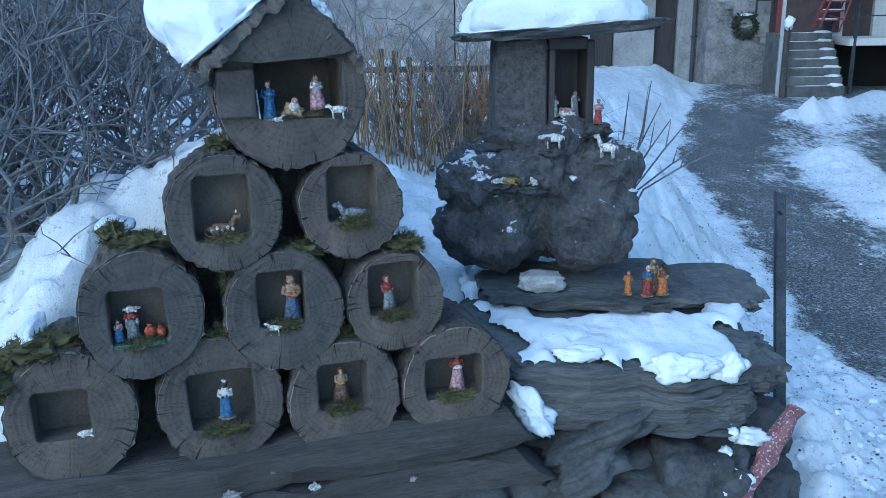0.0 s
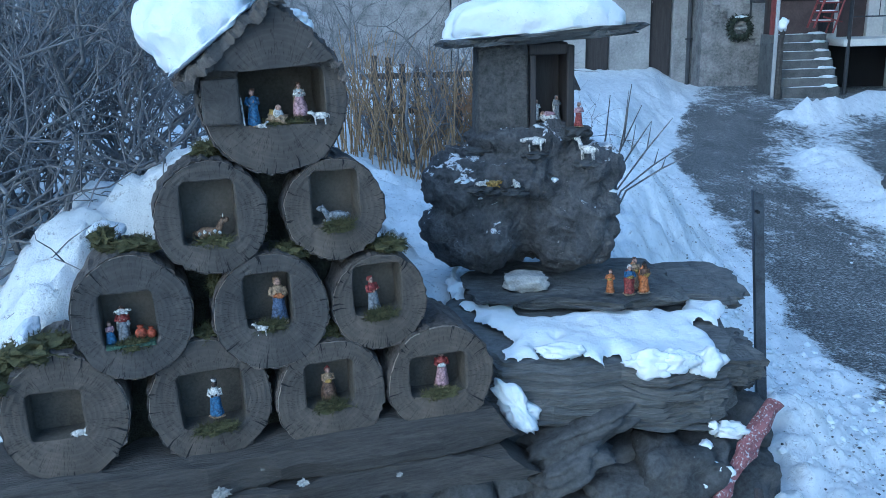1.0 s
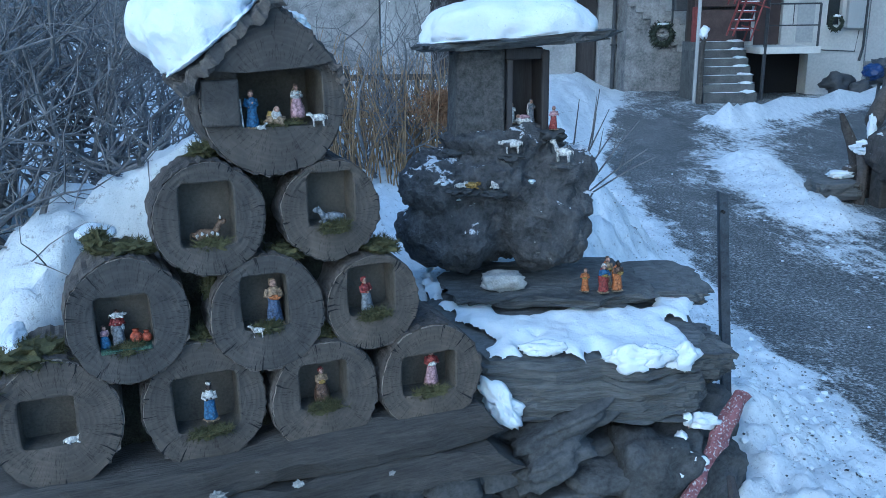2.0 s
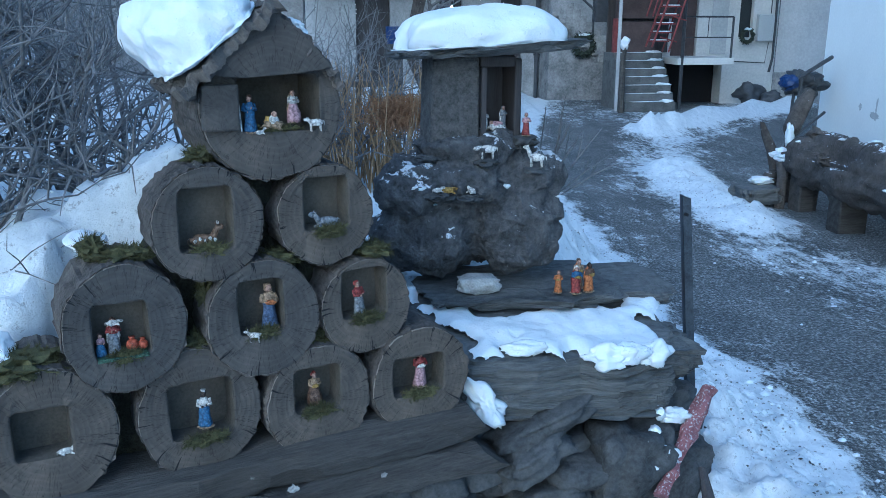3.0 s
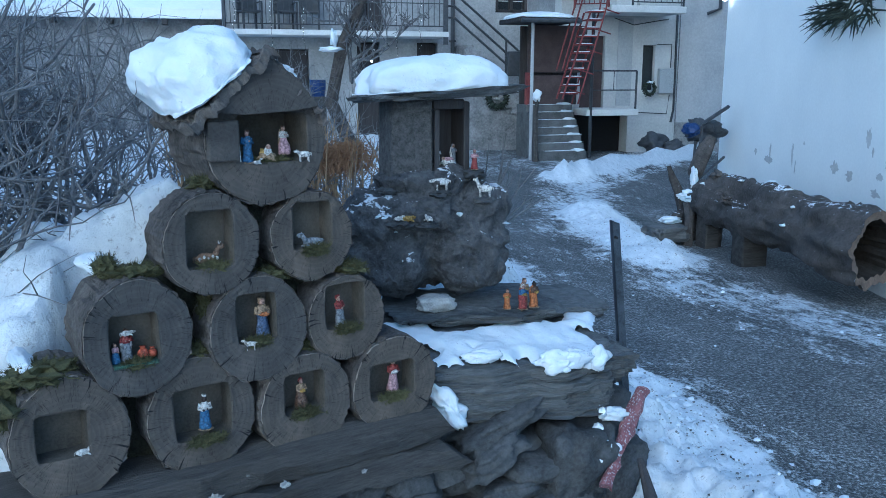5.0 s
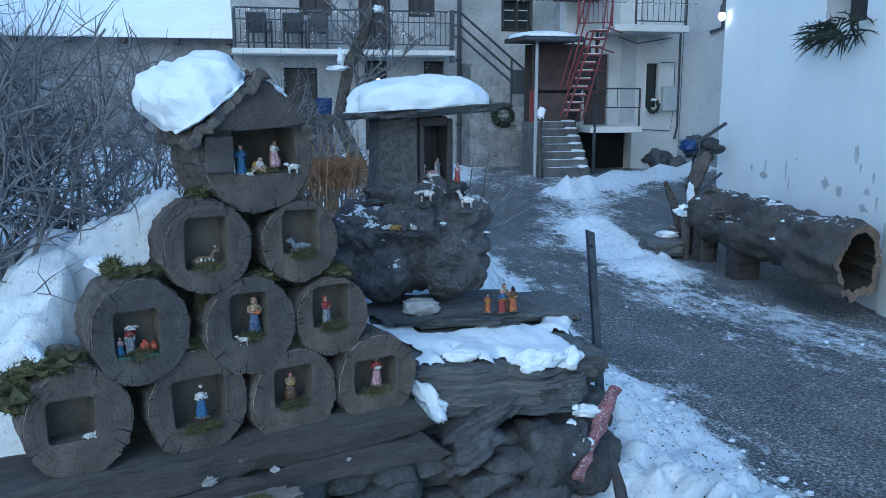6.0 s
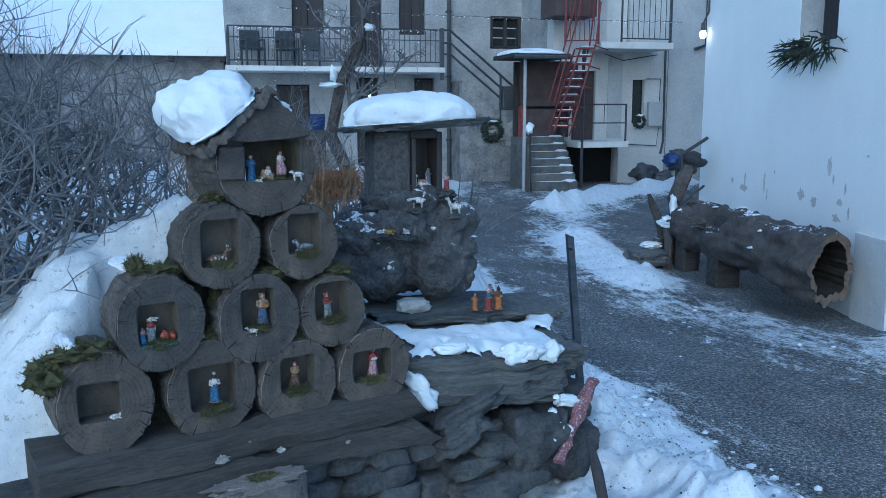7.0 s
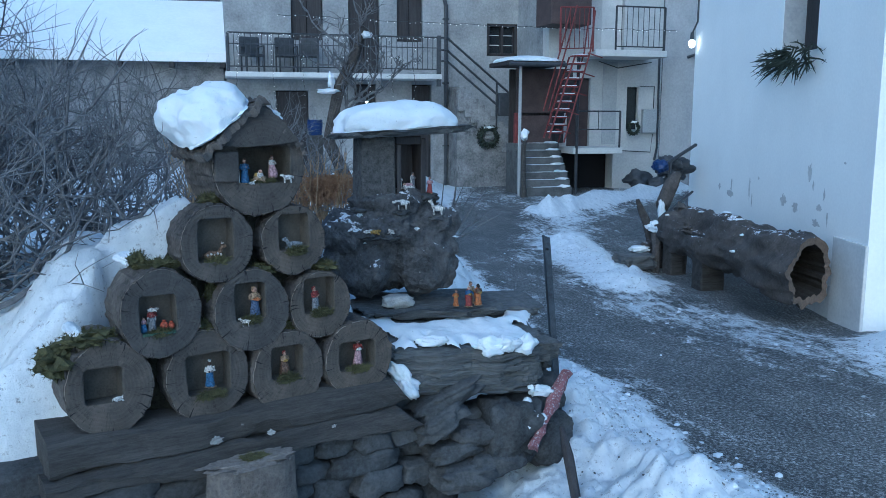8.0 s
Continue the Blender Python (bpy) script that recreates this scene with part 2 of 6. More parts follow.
def add_tube(bm, pts, radii, n=6):
    """A round bar through the points, closed at both ends."""
    pts = [Vector(p) for p in pts]
    if isinstance(radii, (int, float)):
        radii = [radii] * len(pts)
    rings = []
    for i, p in enumerate(pts):
        d = (pts[min(i + 1, len(pts) - 1)] - pts[max(i - 1, 0)]).normalized()
        a = d.cross(Vector((0.31, 0.17, 0.94))).normalized()
        b = d.cross(a)
        rings.append([bm.verts.new(p + radii[i] * (math.cos(6.2832 * k / n) * a + math.sin(6.2832 * k / n) * b)) for k in range(n)])
    for u, v in zip(rings, rings[1:]):
        for k in range(n):
            bm.faces.new((u[k], u[(k + 1) % n], v[(k + 1) % n], v[k]))
    bm.faces.new(rings[0][::-1])
    bm.faces.new(rings[-1])
    return bm


def tube(pts, radii, n=6):
    return add_tube(bmesh.new(), pts, radii, n)


def fbm(p, octaves=4):
    return noise.fractal(Vector(p), 0.7, 2.1, octaves)


def roughen(bm, amount, scale, seed=0.0, octaves=4):
    bm.normal_update()
    shift = Vector((seed * 3.7, seed * 1.9, seed * 5.3))
    for v in bm.verts:
        v.co += v.normal * amount * fbm(v.co * scale + shift, octaves)
    bm.normal_update()
    return bm


def lump(centre, size, sub=3, amount=0.12, scale=3.0, seed=0.0, squash=1.0):
    """A rounded stone-like lump; squash below 1 makes it boxier."""
    bm = bmesh.new()
    bmesh.ops.create_icosphere(bm, subdivisions=sub, radius=1.0)
    for v in bm.verts:
        if squash != 1.0:
            v.co = Vector([math.copysign(abs(c) ** squash, c) for c in v.co])
        k = 1 + amount * 2.0 * fbm(v.co * scale * 0.5 + Vector((seed, seed * 2.3, 7.1)), 5)
        v.co = Vector(centre) + Vector([c * s * k for c, s in zip(v.co, size)])
    bm.normal_update()
    return bm


def join_into(bm, other):
    me = bpy.data.meshes.new("tmp")
    other.to_mesh(me)
    other.free()
    bm.from_mesh(me)
    bpy.data.meshes.remove(me)
    return bm


def smoothstep(a, b, x):
    t = min(1.0, max(0.0, (x - a) / (b - a)))
    return t * t * (3 - 2 * t)


# ---- the lie of the land ----
STACK = pose(-0.463, 2.125, 0, 0, 0, 19)
STACK_INV = STACK.inverted()


def along(points, y):
    """x of a polyline given as (y, x) pairs."""
    for (y0, x0), (y1, x1) in zip(points, points[1:]):
        if y <= y1:
            return x0 + (x1 - x0) * max(0.0, (y - y0)) / (y1 - y0)
    return points[-1][1]


EDGE = [(2.0, 1.25), (3.2, 1.35), (5.6, 1.9), (7.25, 2.15), (11.3, 2.45), (20.2, 5.2)]
KERB = [(1.0, 4.6), (4.6, 4.35), (5.5, 4.25), (7.5, 4.1), (9.0, 4.3), (10.8, 4.6), (13, 5.6), (16, 9.5)]


def land(x, y):
    """Height of the ground and how much of it is snow."""
    base = -0.15 * smoothstep(3.2, 5.8, y) + 0.17 * smoothstep(11, 17, y)
    q = STACK_INV @ Vector((x, y, 0))
    n = fbm((x * 0.9, y * 0.9, 1.0), 5)
    fine = fbm((x * 3.1, y * 3.1, 4.0), 4)
    edge = along(EDGE, y) + 0.14 * n
    left = smoothstep(-0.05, 0.85, edge - x)
    front = smoothstep(0.30, 0.62, q.y) if q.x > -0.75 else smoothstep(-0.55, 0.95, q.y + 0.25 * (q.x + 0.75))
    h = (0.80 + 0.26 * smoothstep(0.0, -1.1, x) * smoothstep(1.9, 3.6, y)) * left * front
    if y > 3.6:
        h *= 1 - 0.55 * smoothstep(6, 18, y)
    # snow heaped behind the stack, falling away along its low shoulder
    crest = 1.42 - 0.16 * smoothstep(-0.1, 0.7, q.x) - 0.66 * smoothstep(-0.15, -1.15, q.x)
    foot = 0.36 if q.x > -0.40 else 0.36 - 0.22 * smoothstep(-0.40, -0.62, q.x)
    right = 0.34 + 0.5 * smoothstep(0.95, 1.2, q.y)
    heap = smoothstep(foot - 0.02, foot + 0.20, q.y) * smoothstep(1.9, 0.72, q.y) * smoothstep(right + 0.22, right - 0.1, q.x) * smoothstep(-2.2, -0.8, q.x)
    h = max(h, (crest + 0.05 * n + 0.045 * fine) * heap)
    share = 0.33
    # the bank of cleared snow beside the slab
    bank = math.exp(-((x - 1.28 - 0.02 * max(0, y - 2)) / 0.34) ** 2) * smoothstep(4.8, 3.0, y) * smoothstep(0.2, 1.6, y)
    h = max(h, 0.27 * bank * (1 + 0.35 * n + 0.15 * fine))
    d = x - edge
    if y < 5.0:
        d = x - 1.72 - 0.10 * n - 0.06 * fine
    share += 0.9 * smoothstep(0.35, -0.15, d)
    share += 0.15 * smoothstep(0.9, 0.1, d)
    k = along(KERB, y) - x
    share += 0.17 * math.exp(-((k - 0.1) / 0.42) ** 2) + 0.10 * math.exp(-((k - 0.8) / 0.5) ** 2)
    if y > 9.5:
        share += 0.08 * math.exp(-((x - (5.0 + 0.25 * (y - 10))) / 1.0) ** 2) * smoothstep(9.5, 11, y)
        share += 0.10 * smoothstep(13.5, 16.0, y) * smoothstep(0.3, -0.5, abs(x - 5.5) - 1.2)
    # cleared snow heaped along the far side of the lane and by the kerb
    pile = math.exp(-((y - 14.0 - 0.65 * (x - 5.2)) / 0.32) ** 2) * smoothstep(4.6, 5.8, x) * smoothstep(11.5, 9.5, x)
    kerb = math.exp(-((k - 0.06) / 0.38) ** 2) * smoothstep(7.0, 8.0, y) * smoothstep(12.0, 10.5, y)
    near = math.exp(-(((x - 4.95) / 0.4) ** 2 + ((y - 4.15) / 0.5) ** 2))
    h = max(h, 0.30 * pile * (1 + 0.5 * n + 0.3 * fine), 0.13 * kerb * (1 + 0.6 * n), 0.20 * near)
    share += 0.9 * max(pile, 0.6 * kerb, near)
    tiny = fbm((x * 8.0, y * 8.0, 7.0), 5) if 0.5 < y < 11 else 0.0
    crumb = abs(fbm((x * 17.0, y * 17.0, 3.0), 4)) if x > 0.6 and 0.5 < y < 11 else 0.0
    lumps = (0.06 * n + 0.05 * fine + 0.028 * tiny + 0.014 * crumb) * min(1.0, 0.12 + max(0.0, share - 0.55) * 2)
    return base + h + lumps - 0.02, min(1.4, share)


def make_ground():
    fx = [14, 20, 35, 70, 150, 400]
    xs = [-f for f in fx[::-1]] + list(np.arange(-8, -2, 0.4)) + list(np.arange(-2, 0.6, 0.035)) + list(np.arange(0.6, 2.4, 0.019)) + list(np.arange(2.4, 3.0, 0.07)) + list(np.arange(3.0, 6.2, 0.06)) + list(np.arange(6.2, 12, 0.4)) + fx
    ys = [-400, -150, -60, -25, -10] + list(np.arange(-5, -2.4, 0.4)) + list(np.arange(-2.4, 0.5, 0.1)) + list(np.arange(0.5, 4.4, 0.02)) + list(np.arange(4.4, 5.0, 0.07)) + list(np.arange(5.0, 12, 0.07)) + list(np.arange(12, 23, 0.35)) + [26, 35, 60, 150, 400]
    verts, share = [], []
    for y in ys:
        for x in xs:
            z, s = land(x, y)
            verts.append((x, y, z))
            share.append(s)
    w = len(xs)
    faces = [(j * w + i, j * w + i + 1, (j + 1) * w + i + 1, (j + 1) * w + i) for j in range(len(ys) - 1) for i in range(w - 1)]
    me = bpy.data.meshes.new("ground")
    me.from_pydata(verts, [], faces)
    me.attributes.new("snow_share", "FLOAT", "POINT").data.foreach_set("value", share)
    for p in me.polygons:
        p.use_smooth = True
    me.materials.append(M_GROUND)
    tagged(new("ground", me), "gritted dark lane with trodden snow and snow-covered garden", "ground", kind="structure")


make_ground()

# ---- the stack of hollowed logs ----
# centre along the stack, centre height, half width, half height; niche left, right, foot, top from the centre
LOGS = [
    (0.035, 1.592, 0.188, 0.188, -0.091, 0.128, -0.063, 0.084),
    (-0.154, 1.305, 0.141, 0.149, -0.075, 0.064, -0.068, 0.098),
    (0.173, 1.292, 0.138, 0.139, -0.063, 0.065, -0.041, 0.107),
    (-0.377, 1.06, 0.15, 0.168, -0.080, 0.057, -0.074, 0.071),
    (-0.021, 1.027, 0.153, 0.164, -0.071, 0.056, -0.039, 0.114),
    (0.283, 1.014, 0.137, 0.14, -0.076, 0.062, -0.034, 0.114),
    (-0.205, 0.787, 0.162, 0.183, -0.082, 0.090, -0.076, 0.089),
    (0.128, 0.753, 0.155, 0.167, -0.074, 0.063, -0.029, 0.107),
    (0.452, 0.758, 0.159, 0.165, -0.094, 0.077, -0.050, 0.076),
    (-0.573, 0.805, 0.155, 0.178, -0.089, 0.044, -0.055, 0.080),
]
LOG_NOTES = ["weathered log with a wide stable niche under a bark roof", "round log end with a square niche holding an ox", "round log end with a square niche holding a donkey",
             "cracked round log end with a niche of shepherd figures", "round log end with a niche holding a woman figure", "smaller round log end with a niche and red-capped figure",
             "round log end with a wide niche and blue-robed figure", "round log end with a sawn lower face and seated figure", "round log end with a slanted niche and crowned figure",
             "mossy round log end at the low end of the stack"]


LOG_LENGTHS = (0.34, 0.17, 0.22, 0.22, 0.24, 0.22, 0.26, 0.26, 0.28, 0.26)


def make_log(i, s, z, rx, rz, l, r, b, t):
    rnd = random.Random(i)
    length = LOG_LENGTHS[i]
    m = STACK @ Matrix.Translation((s, rnd.uniform(-0.015, 0.02), z))
    log = thing("log", LOG_NOTES[i], "log", m, "stacked logs")
    n = 96

    def rim(a, y, grow=0.0):
        k = 1 + 0.5 * grow + 0.035 * fbm((math.cos(a) * 1.7 + i * 4.1, math.sin(a) * 1.7, y * 1.5), 4)
        if grow:
            k += 0.045 * noise.noise(Vector((math.cos(a) * 9, math.sin(a) * 9, y * 5 + i))) + 0.028 * noise.noise(Vector((math.cos(a) * 19, math.sin(a) * 19, y * 14 + i)))
        return Vector((rx * k * math.cos(a), y, rz * k * math.sin(a)))

    def square(a, depth, shrink=1.0):
        c, d = math.cos(a), math.sin(a)
        cx, cz, hx, hz = (l + r) / 2, (b + t) / 2, (r - l) / 2 * shrink, (t - b) / 2 * shrink
        c, d = (abs(c) ** 0.2) * math.copysign(1, c), (abs(d) ** 0.2) * math.copysign(1, d)
        w = 0.05 * noise.noise(Vector((c * 2 + i * 3, d * 2, depth * 9)))
        return Vector((cx + hx * c * (1 + w), depth, cz + hz * d * (1 + w)))

    angs = [6.28319 * k / n for k in range(n)]

    def bands(loops):
        bm = bmesh.new()
        rows = [[bm.verts.new(p) for p in loop] for loop in loops]
        for u, v in zip(rows, rows[1:]):
            for k in range(n):
                bm.faces.new((u[k], v[k], v[(k + 1) % n], u[(k + 1) % n]))
        bm.normal_update()
        return bm, rows

    # sawn front face: from the niche mouth out to the rim, slightly dished and rough
    loops = []
    for f in (0, 0.06, 0.25, 0.5, 0.75, 0.975, 1):
        loops.append([square(a, 0).lerp(rim(a, 0), f) + Vector((0, 0.004 * noise.noise(Vector((a * 3, f * 5, i))) + (0.006 if f == 1 else 0) + (0.003 if f == 0 else 0), 0)) for a in angs])
    bm, rows = bands(loops)
    edge = set(rows[-1])
    for f in bm.faces:
        f.material_index = int(bool(edge & set(f.verts)) and noise.noise(f.calc_center_median() * 30) > -0.25)
    part("end_face", bm, (M_END, M_RIM), log)
    # bark round the side
    loops = [[rim(a, 0.006, 0.0) for a in angs], [rim(a, 0.003, 0.03) for a in angs]]
    loops += [[rim(a, y, 0.04) for a in angs] for y in np.linspace(0.03, length, 22)]
    loops += [[rim(a, length, 0.0) * 0.02 + Vector((0, length * 0.98, 0)) for a in angs]]
    bm, _ = bands(loops)
    part("bark", bm, M_BARK, log)
    # the chiselled niche
    depth = 0.075 if i else 0.15
    loops = [[square(a, 0.003) for a in angs], [square(a, depth * 0.5, 0.98) for a in angs], [square(a, depth, 0.95) for a in angs]]
    bm, rows = bands(loops)
    bm.faces.new(rows[-1][::-1])
    part("niche", bm, M_NICHE, log)
    # open radial checks in the wood
    for _ in range(rnd.randint(13, 19)):
        bm = bmesh.new()
        a = rnd.uniform(0, 6.28)
        p1 = rim(a + rnd.uniform(-0.1, 0.1), -0.0005)
        p0 = p1 * (rnd.uniform(0.62, 0.80) if rnd.random() < 0.22 else rnd.uniform(0.83, 0.95))
        side = Vector((-p1.z, 0, p1.x)).normalized()
        w = rnd.uniform(0.0010, 0.0032)
        mid = p0.lerp(p1, 0.5) + side * rnd.uniform(-0.004, 0.004)
        y = Vector((0, -0.0012, 0))
        vs = [bm.verts.new(p + y) for p in (p0, mid + side * w * 0.6, p1 + side * w, p1 - side * w, mid - side * w * 0.6)]
        bm.faces.new(vs)
        part("crack", bm, M_DARK, log)
    return log


for n_log, row in enumerate(LOGS):
    make_log(n_log, *row)


def moss_tuft(name, centre, size, count, seed, label, m=STACK, lengths=(0.008, 0.024), mats=None):
    """A cushion of moss: a low lump bristling with short blades."""
    rnd = random.Random(seed)
    bm = lump((0, 0, 0), [c * 0.72 for c in size], 3, 0.35, 5.0, seed)
    base = [v.co.copy() for v in bm.verts]
    for _ in range(count * 3):
        p = base[rnd.randrange(len(base))].copy()
        if p.z < -size[2] * 0.5:
            continue
        d = Vector((p.x / size[0], p.y / size[1] - 0.4, p.z / size[2] + 0.3)).normalized() + Vector([rnd.uniform(-0.7, 0.7) for _ in range(3)])
        d = d.normalized() * rnd.uniform(*lengths)
        s = d.cross(Vector((rnd.random(), rnd.random(), rnd.random()))).normalized() * 0.001
        vs = [bm.verts.new(p + s), bm.verts.new(p - s), bm.verts.new(p + d)]
        bm.faces.new(vs)
    ob = part(name, bm, mats or M_MOSS, None, "", m @ Matrix.Translation(centre))
    return tagged(ob, label, "moss", "moss", "stuff")


# moss lying in the niches and in the gaps between logs
for n_log, (s, z, rx, rz, l, r, b, t) in enumerate(LOGS):
    if n_log in (0,):
        moss_tuft("moss", (s + 0.01, 0.03, z + b + 0.004), (0.07, 0.02, 0.010), 200, n_log, "thin brown moss strewn on the stable floor")
    elif n_log != 9:
        moss_tuft("moss", (s + (l + r) / 2 + 0.004, 0.002, z + b - 0.002), ((r - l) * 0.42, 0.018, 0.022), 330, n_log, "dull green moss spilling from a log niche")
for k, (s, y, z, a, c, h, cnt) in enumerate([
        (-0.36, 0.06, 1.235, 0.085, 0.06, 0.028, 500), (-0.62, 0.07, 0.985, 0.12, 0.12, 0.038, 900), (-0.73, 0.12, 0.90, 0.09, 0.14, 0.08, 900),
        (0.02, 0.05, 1.175, 0.075, 0.05, 0.035, 400), (0.32, 0.06, 1.165, 0.07, 0.06, 0.030, 500), (-0.20, 0.05, 0.965, 0.05, 0.04, 0.035, 300),
        (0.135, 0.05, 0.925, 0.055, 0.04, 0.035, 350), (-0.155, 0.08, 1.10, 0.03, 0.04, 0.05, 250), (-0.14, 0.09, 1.47, 0.05, 0.06, 0.03, 250),
        (-0.43, 0.10, 1.25, 0.04, 0.05, 0.045, 300), (0.13, 0.10, 0.56, 0.13, 0.03, 0.02, 260)]):
    moss_tuft("moss", (s, y, z), (a, c, h), cnt, 40 + k, "olive green moss cushion wedged between the logs")

# added dark backing behind the logs, coloured for moss and shade in the gaps
bm = bmesh.new()
fill = {}
for j in range(25):
    for i in range(33):
        u, v = i / 32, j / 24
        lo_x, hi_x = -0.62 + 0.52 * v, 0.50 - 0.36 * v
        x, z = lo_x + (hi_x - lo_x) * u, 0.62 + 0.86 * v
        fill[i, j] = bm.verts.new((x, 0.135 + 0.06 * fbm((x * 9, z * 9, 2), 4), z))
for j in range(24):
    for i in range(32):
        bm.faces.new([fill[c] for c in ((i, j), (i + 1, j), (i + 1, j + 1), (i, j + 1))])
rim_f = [fill[i, 0] for i in range(33)] + [fill[32, j] for j in range(1, 25)] + [fill[i, 24] for i in range(31, -1, -1)] + [fill[0, j] for j in range(23, 0, -1)]
rear = [bm.verts.new((v.co.x, 0.34, v.co.z)) for v in rim_f]
for k in range(len(rim_f)):
    q = (k + 1) % len(rim_f)
    bm.faces.new((rim_f[q], rim_f[k], rear[k], rear[q]))
bm.faces.new(rear)
bm.normal_update()
tagged(part("soil", bm, rough_stuff("mossy_gap_shade", (0.014, 0.014, 0.012), (0.075, 0.072, 0.048), 22, 130, 0.95, 1.0, 0.02), None, "", STACK, True), "added dark mossy backing that gives the log gaps their shade", "soil", "", "stuff")

# snow caught on the logs
for k, (s, y, z, a, c, h) in enumerate([(-0.43, 0.22, 1.245, 0.05, 0.10, 0.025), (-0.66, 0.16, 1.0, 0.03, 0.12, 0.02), (-0.325, 0.02, 1.203, 0.008, 0.008, 0.008), (-0.255, 0.03, 1.0, 0.012, 0.01, 0.005)]):
    ob = part("snow_patch", lump((0, 0, 0), (a, c, h), 4, 0.16, 1.8, k), M_SNOW, None, "", STACK @ Matrix.Translation((s, y, z)), True)
    tagged(ob, "small cap of frozen snow lying on the log pile", "snow", "snow on the logs", "stuff")

# bark roof of the top log: two slabs meeting in a ridge, the one heaped with snow
roof = thing("bark_roof", "pitched roof of two rough bark slabs on the top log", "roof", STACK @ Matrix.Translation((0.035, 0, 1.592)))


def bark_slab(x0, z0, x1, z1, thick, y0, y1, seed):
    bm = bmesh.new()
    d = Vector((x1 - x0, 0, z1 - z0))
    nrm = Vector((-d.z, 0, d.x)).normalized()
    if nrm.z < 0:
        nrm = -nrm
    nu, nv = 36, 32
    grid = {}
    for i in range(nu + 1):
        for j in range(nv + 1):
            u, v = i / nu, j / nv
            jag = 0.03 * fbm((u * 5, seed, 0), 3)
            y = y0 + jag + (y1 - y0) * v
            p = Vector((x0, 0, z0)) + d * (u + 0.03 * fbm((v * 6, seed * 2, 3), 3)) + nrm * (0.012 * math.sin(u * 3.14) + 0.022 * fbm((u * 6, v * 6, seed), 5))
            grid[i, j, 1] = bm.verts.new((p.x, y, p.z))
            q = p - nrm * (thick * (0.75 + 0.5 * abs(fbm((u * 4, v * 4, seed + 9), 2))))
            grid[i, j, 0] = bm.verts.new((q.x, y, q.z))
    for i in range(nu):
        for j in range(nv):
            bm.faces.new([grid[a, b2, 1] for a, b2 in ((i, j), (i + 1, j), (i + 1, j + 1), (i, j + 1))])
            bm.faces.new([grid[a, b2, 0] for a, b2 in ((i, j), (i, j + 1), (i + 1, j + 1), (i + 1, j))])
    for i in range(nu):
        for j in (0, nv):
            bm.faces.new([grid[i, j, 0], grid[i + 1, j, 0], grid[i + 1, j, 1], grid[i, j, 1]])
    for j in range(nv):
        for i in (0, nu):
            bm.faces.new([grid[i, j, 0], grid[i, j + 1, 0], grid[i, j + 1, 1], grid[i, j, 1]])
    bmesh.ops.recalc_face_normals(bm, faces=bm.faces)
    return bm


part("slab", bark_slab(-0.245, 0.050, 0.012, 0.268, 0.034, -0.035, 0.40, 1), M_BARK, roof)
part("slab", bark_slab(0.192, 0.055, -0.012, 0.262, 0.020, -0.006, 0.42, 2), M_BARK, roof)
bm = from_lists([(x, y, z) for y in (-0.016, 0.05) for x, z in ((-0.165, 0.088), (-0.08, 0.080), (0.03, 0.086), (0.128, 0.096), (0.152, 0.105), (0.10, 0.165), (0.003, 0.242), (-0.09, 0.168))],
                [tuple(range(8)), tuple(range(15, 7, -1)), *[(k, k + 8, (k + 1) % 8 + 8, (k + 1) % 8) for k in range(8)]])
part("gable_board", bm, M_END, roof, "smooth dark gable wood")
# loose wood block set into the mouth of the stable
ob = part("wood_block", roughen(box((-0.045, 0, -0.06), (0.048, 0.08, 0.055), 0.006), 0.004, 20), M_END, None, "", STACK @ Matrix.Translation((-0.105, -0.006, 1.60)))
tagged(ob, "square weathered wood block beside the stable niche", "block")


def pillow(lo, hi, top, seed, edge=4.0, wob=0.16, lean=0.0, m=I4, name="snow_cap", label="", cat="snow"):
    """A bulging cap of snow on a rectangle, with an overhanging rounded rim."""
    bm = bmesh.new()
    cx, cy, hx, hy = (lo[0] + hi[0]) / 2, (lo[1] + hi[1]) / 2, (hi[0] - lo[0]) / 2, (hi[1] - lo[1]) / 2
    bmesh.ops.create_icosphere(bm, subdivisions=5, radius=1)
    for v in bm.verts:
        x, y, z = v.co
        r = (abs(x) ** edge + abs(y) ** edge + abs(z) ** 2.6) ** (-1 / edge) if z > 0 else (abs(x) ** edge + abs(y) ** edge + abs(z) ** edge) ** (-1 / edge)
        x, y, z = x * r, y * r, z * r
        k = 1 + wob * fbm((x * 1.5 + seed, y * 1.5, z * 1.0), 3)
        up = top * (1 + 0.22 * fbm((x * 1.1, y * 1.1 + seed, 2), 3) + lean * x) if z > 0 else top * 0.16
        v.co = Vector((cx + hx * x * k, cy + hy * y * k, z * up)) + Vector([0.004 * fbm((x * 4 + c * 7, y * 4, z * 4 + seed), 4) for c in range(3)])
    bm.normal_update()
    ob = part(name, bm, M_SNOW, None, "", m, True)
    return tagged(ob, label, cat, "snow caps", "stuff")


ang = math.degrees(math.atan2(0.262 - 0.085, 0.012 + 0.215))
pillow((-0.19, -0.05), (0.125, 0.36), 0.15, 3, edge=2.8, wob=0.14, lean=-0.15, m=STACK @ Matrix.Translation((-0.085, 0, 1.785)) @ pose(0, 0, 0, 0, -ang, 0),
       label="thick slumped slab of snow on the bark roof")
pillow((-0.03, 0.02), (0.05, 0.36), 0.03, 5, edge=2.6, wob=0.2, m=STACK @ Matrix.Translation((0.115, 0, 1.79)) @ pose(0, 0, 0, 0, 45, 0),
       label="thin strip of snow on the bark roof")

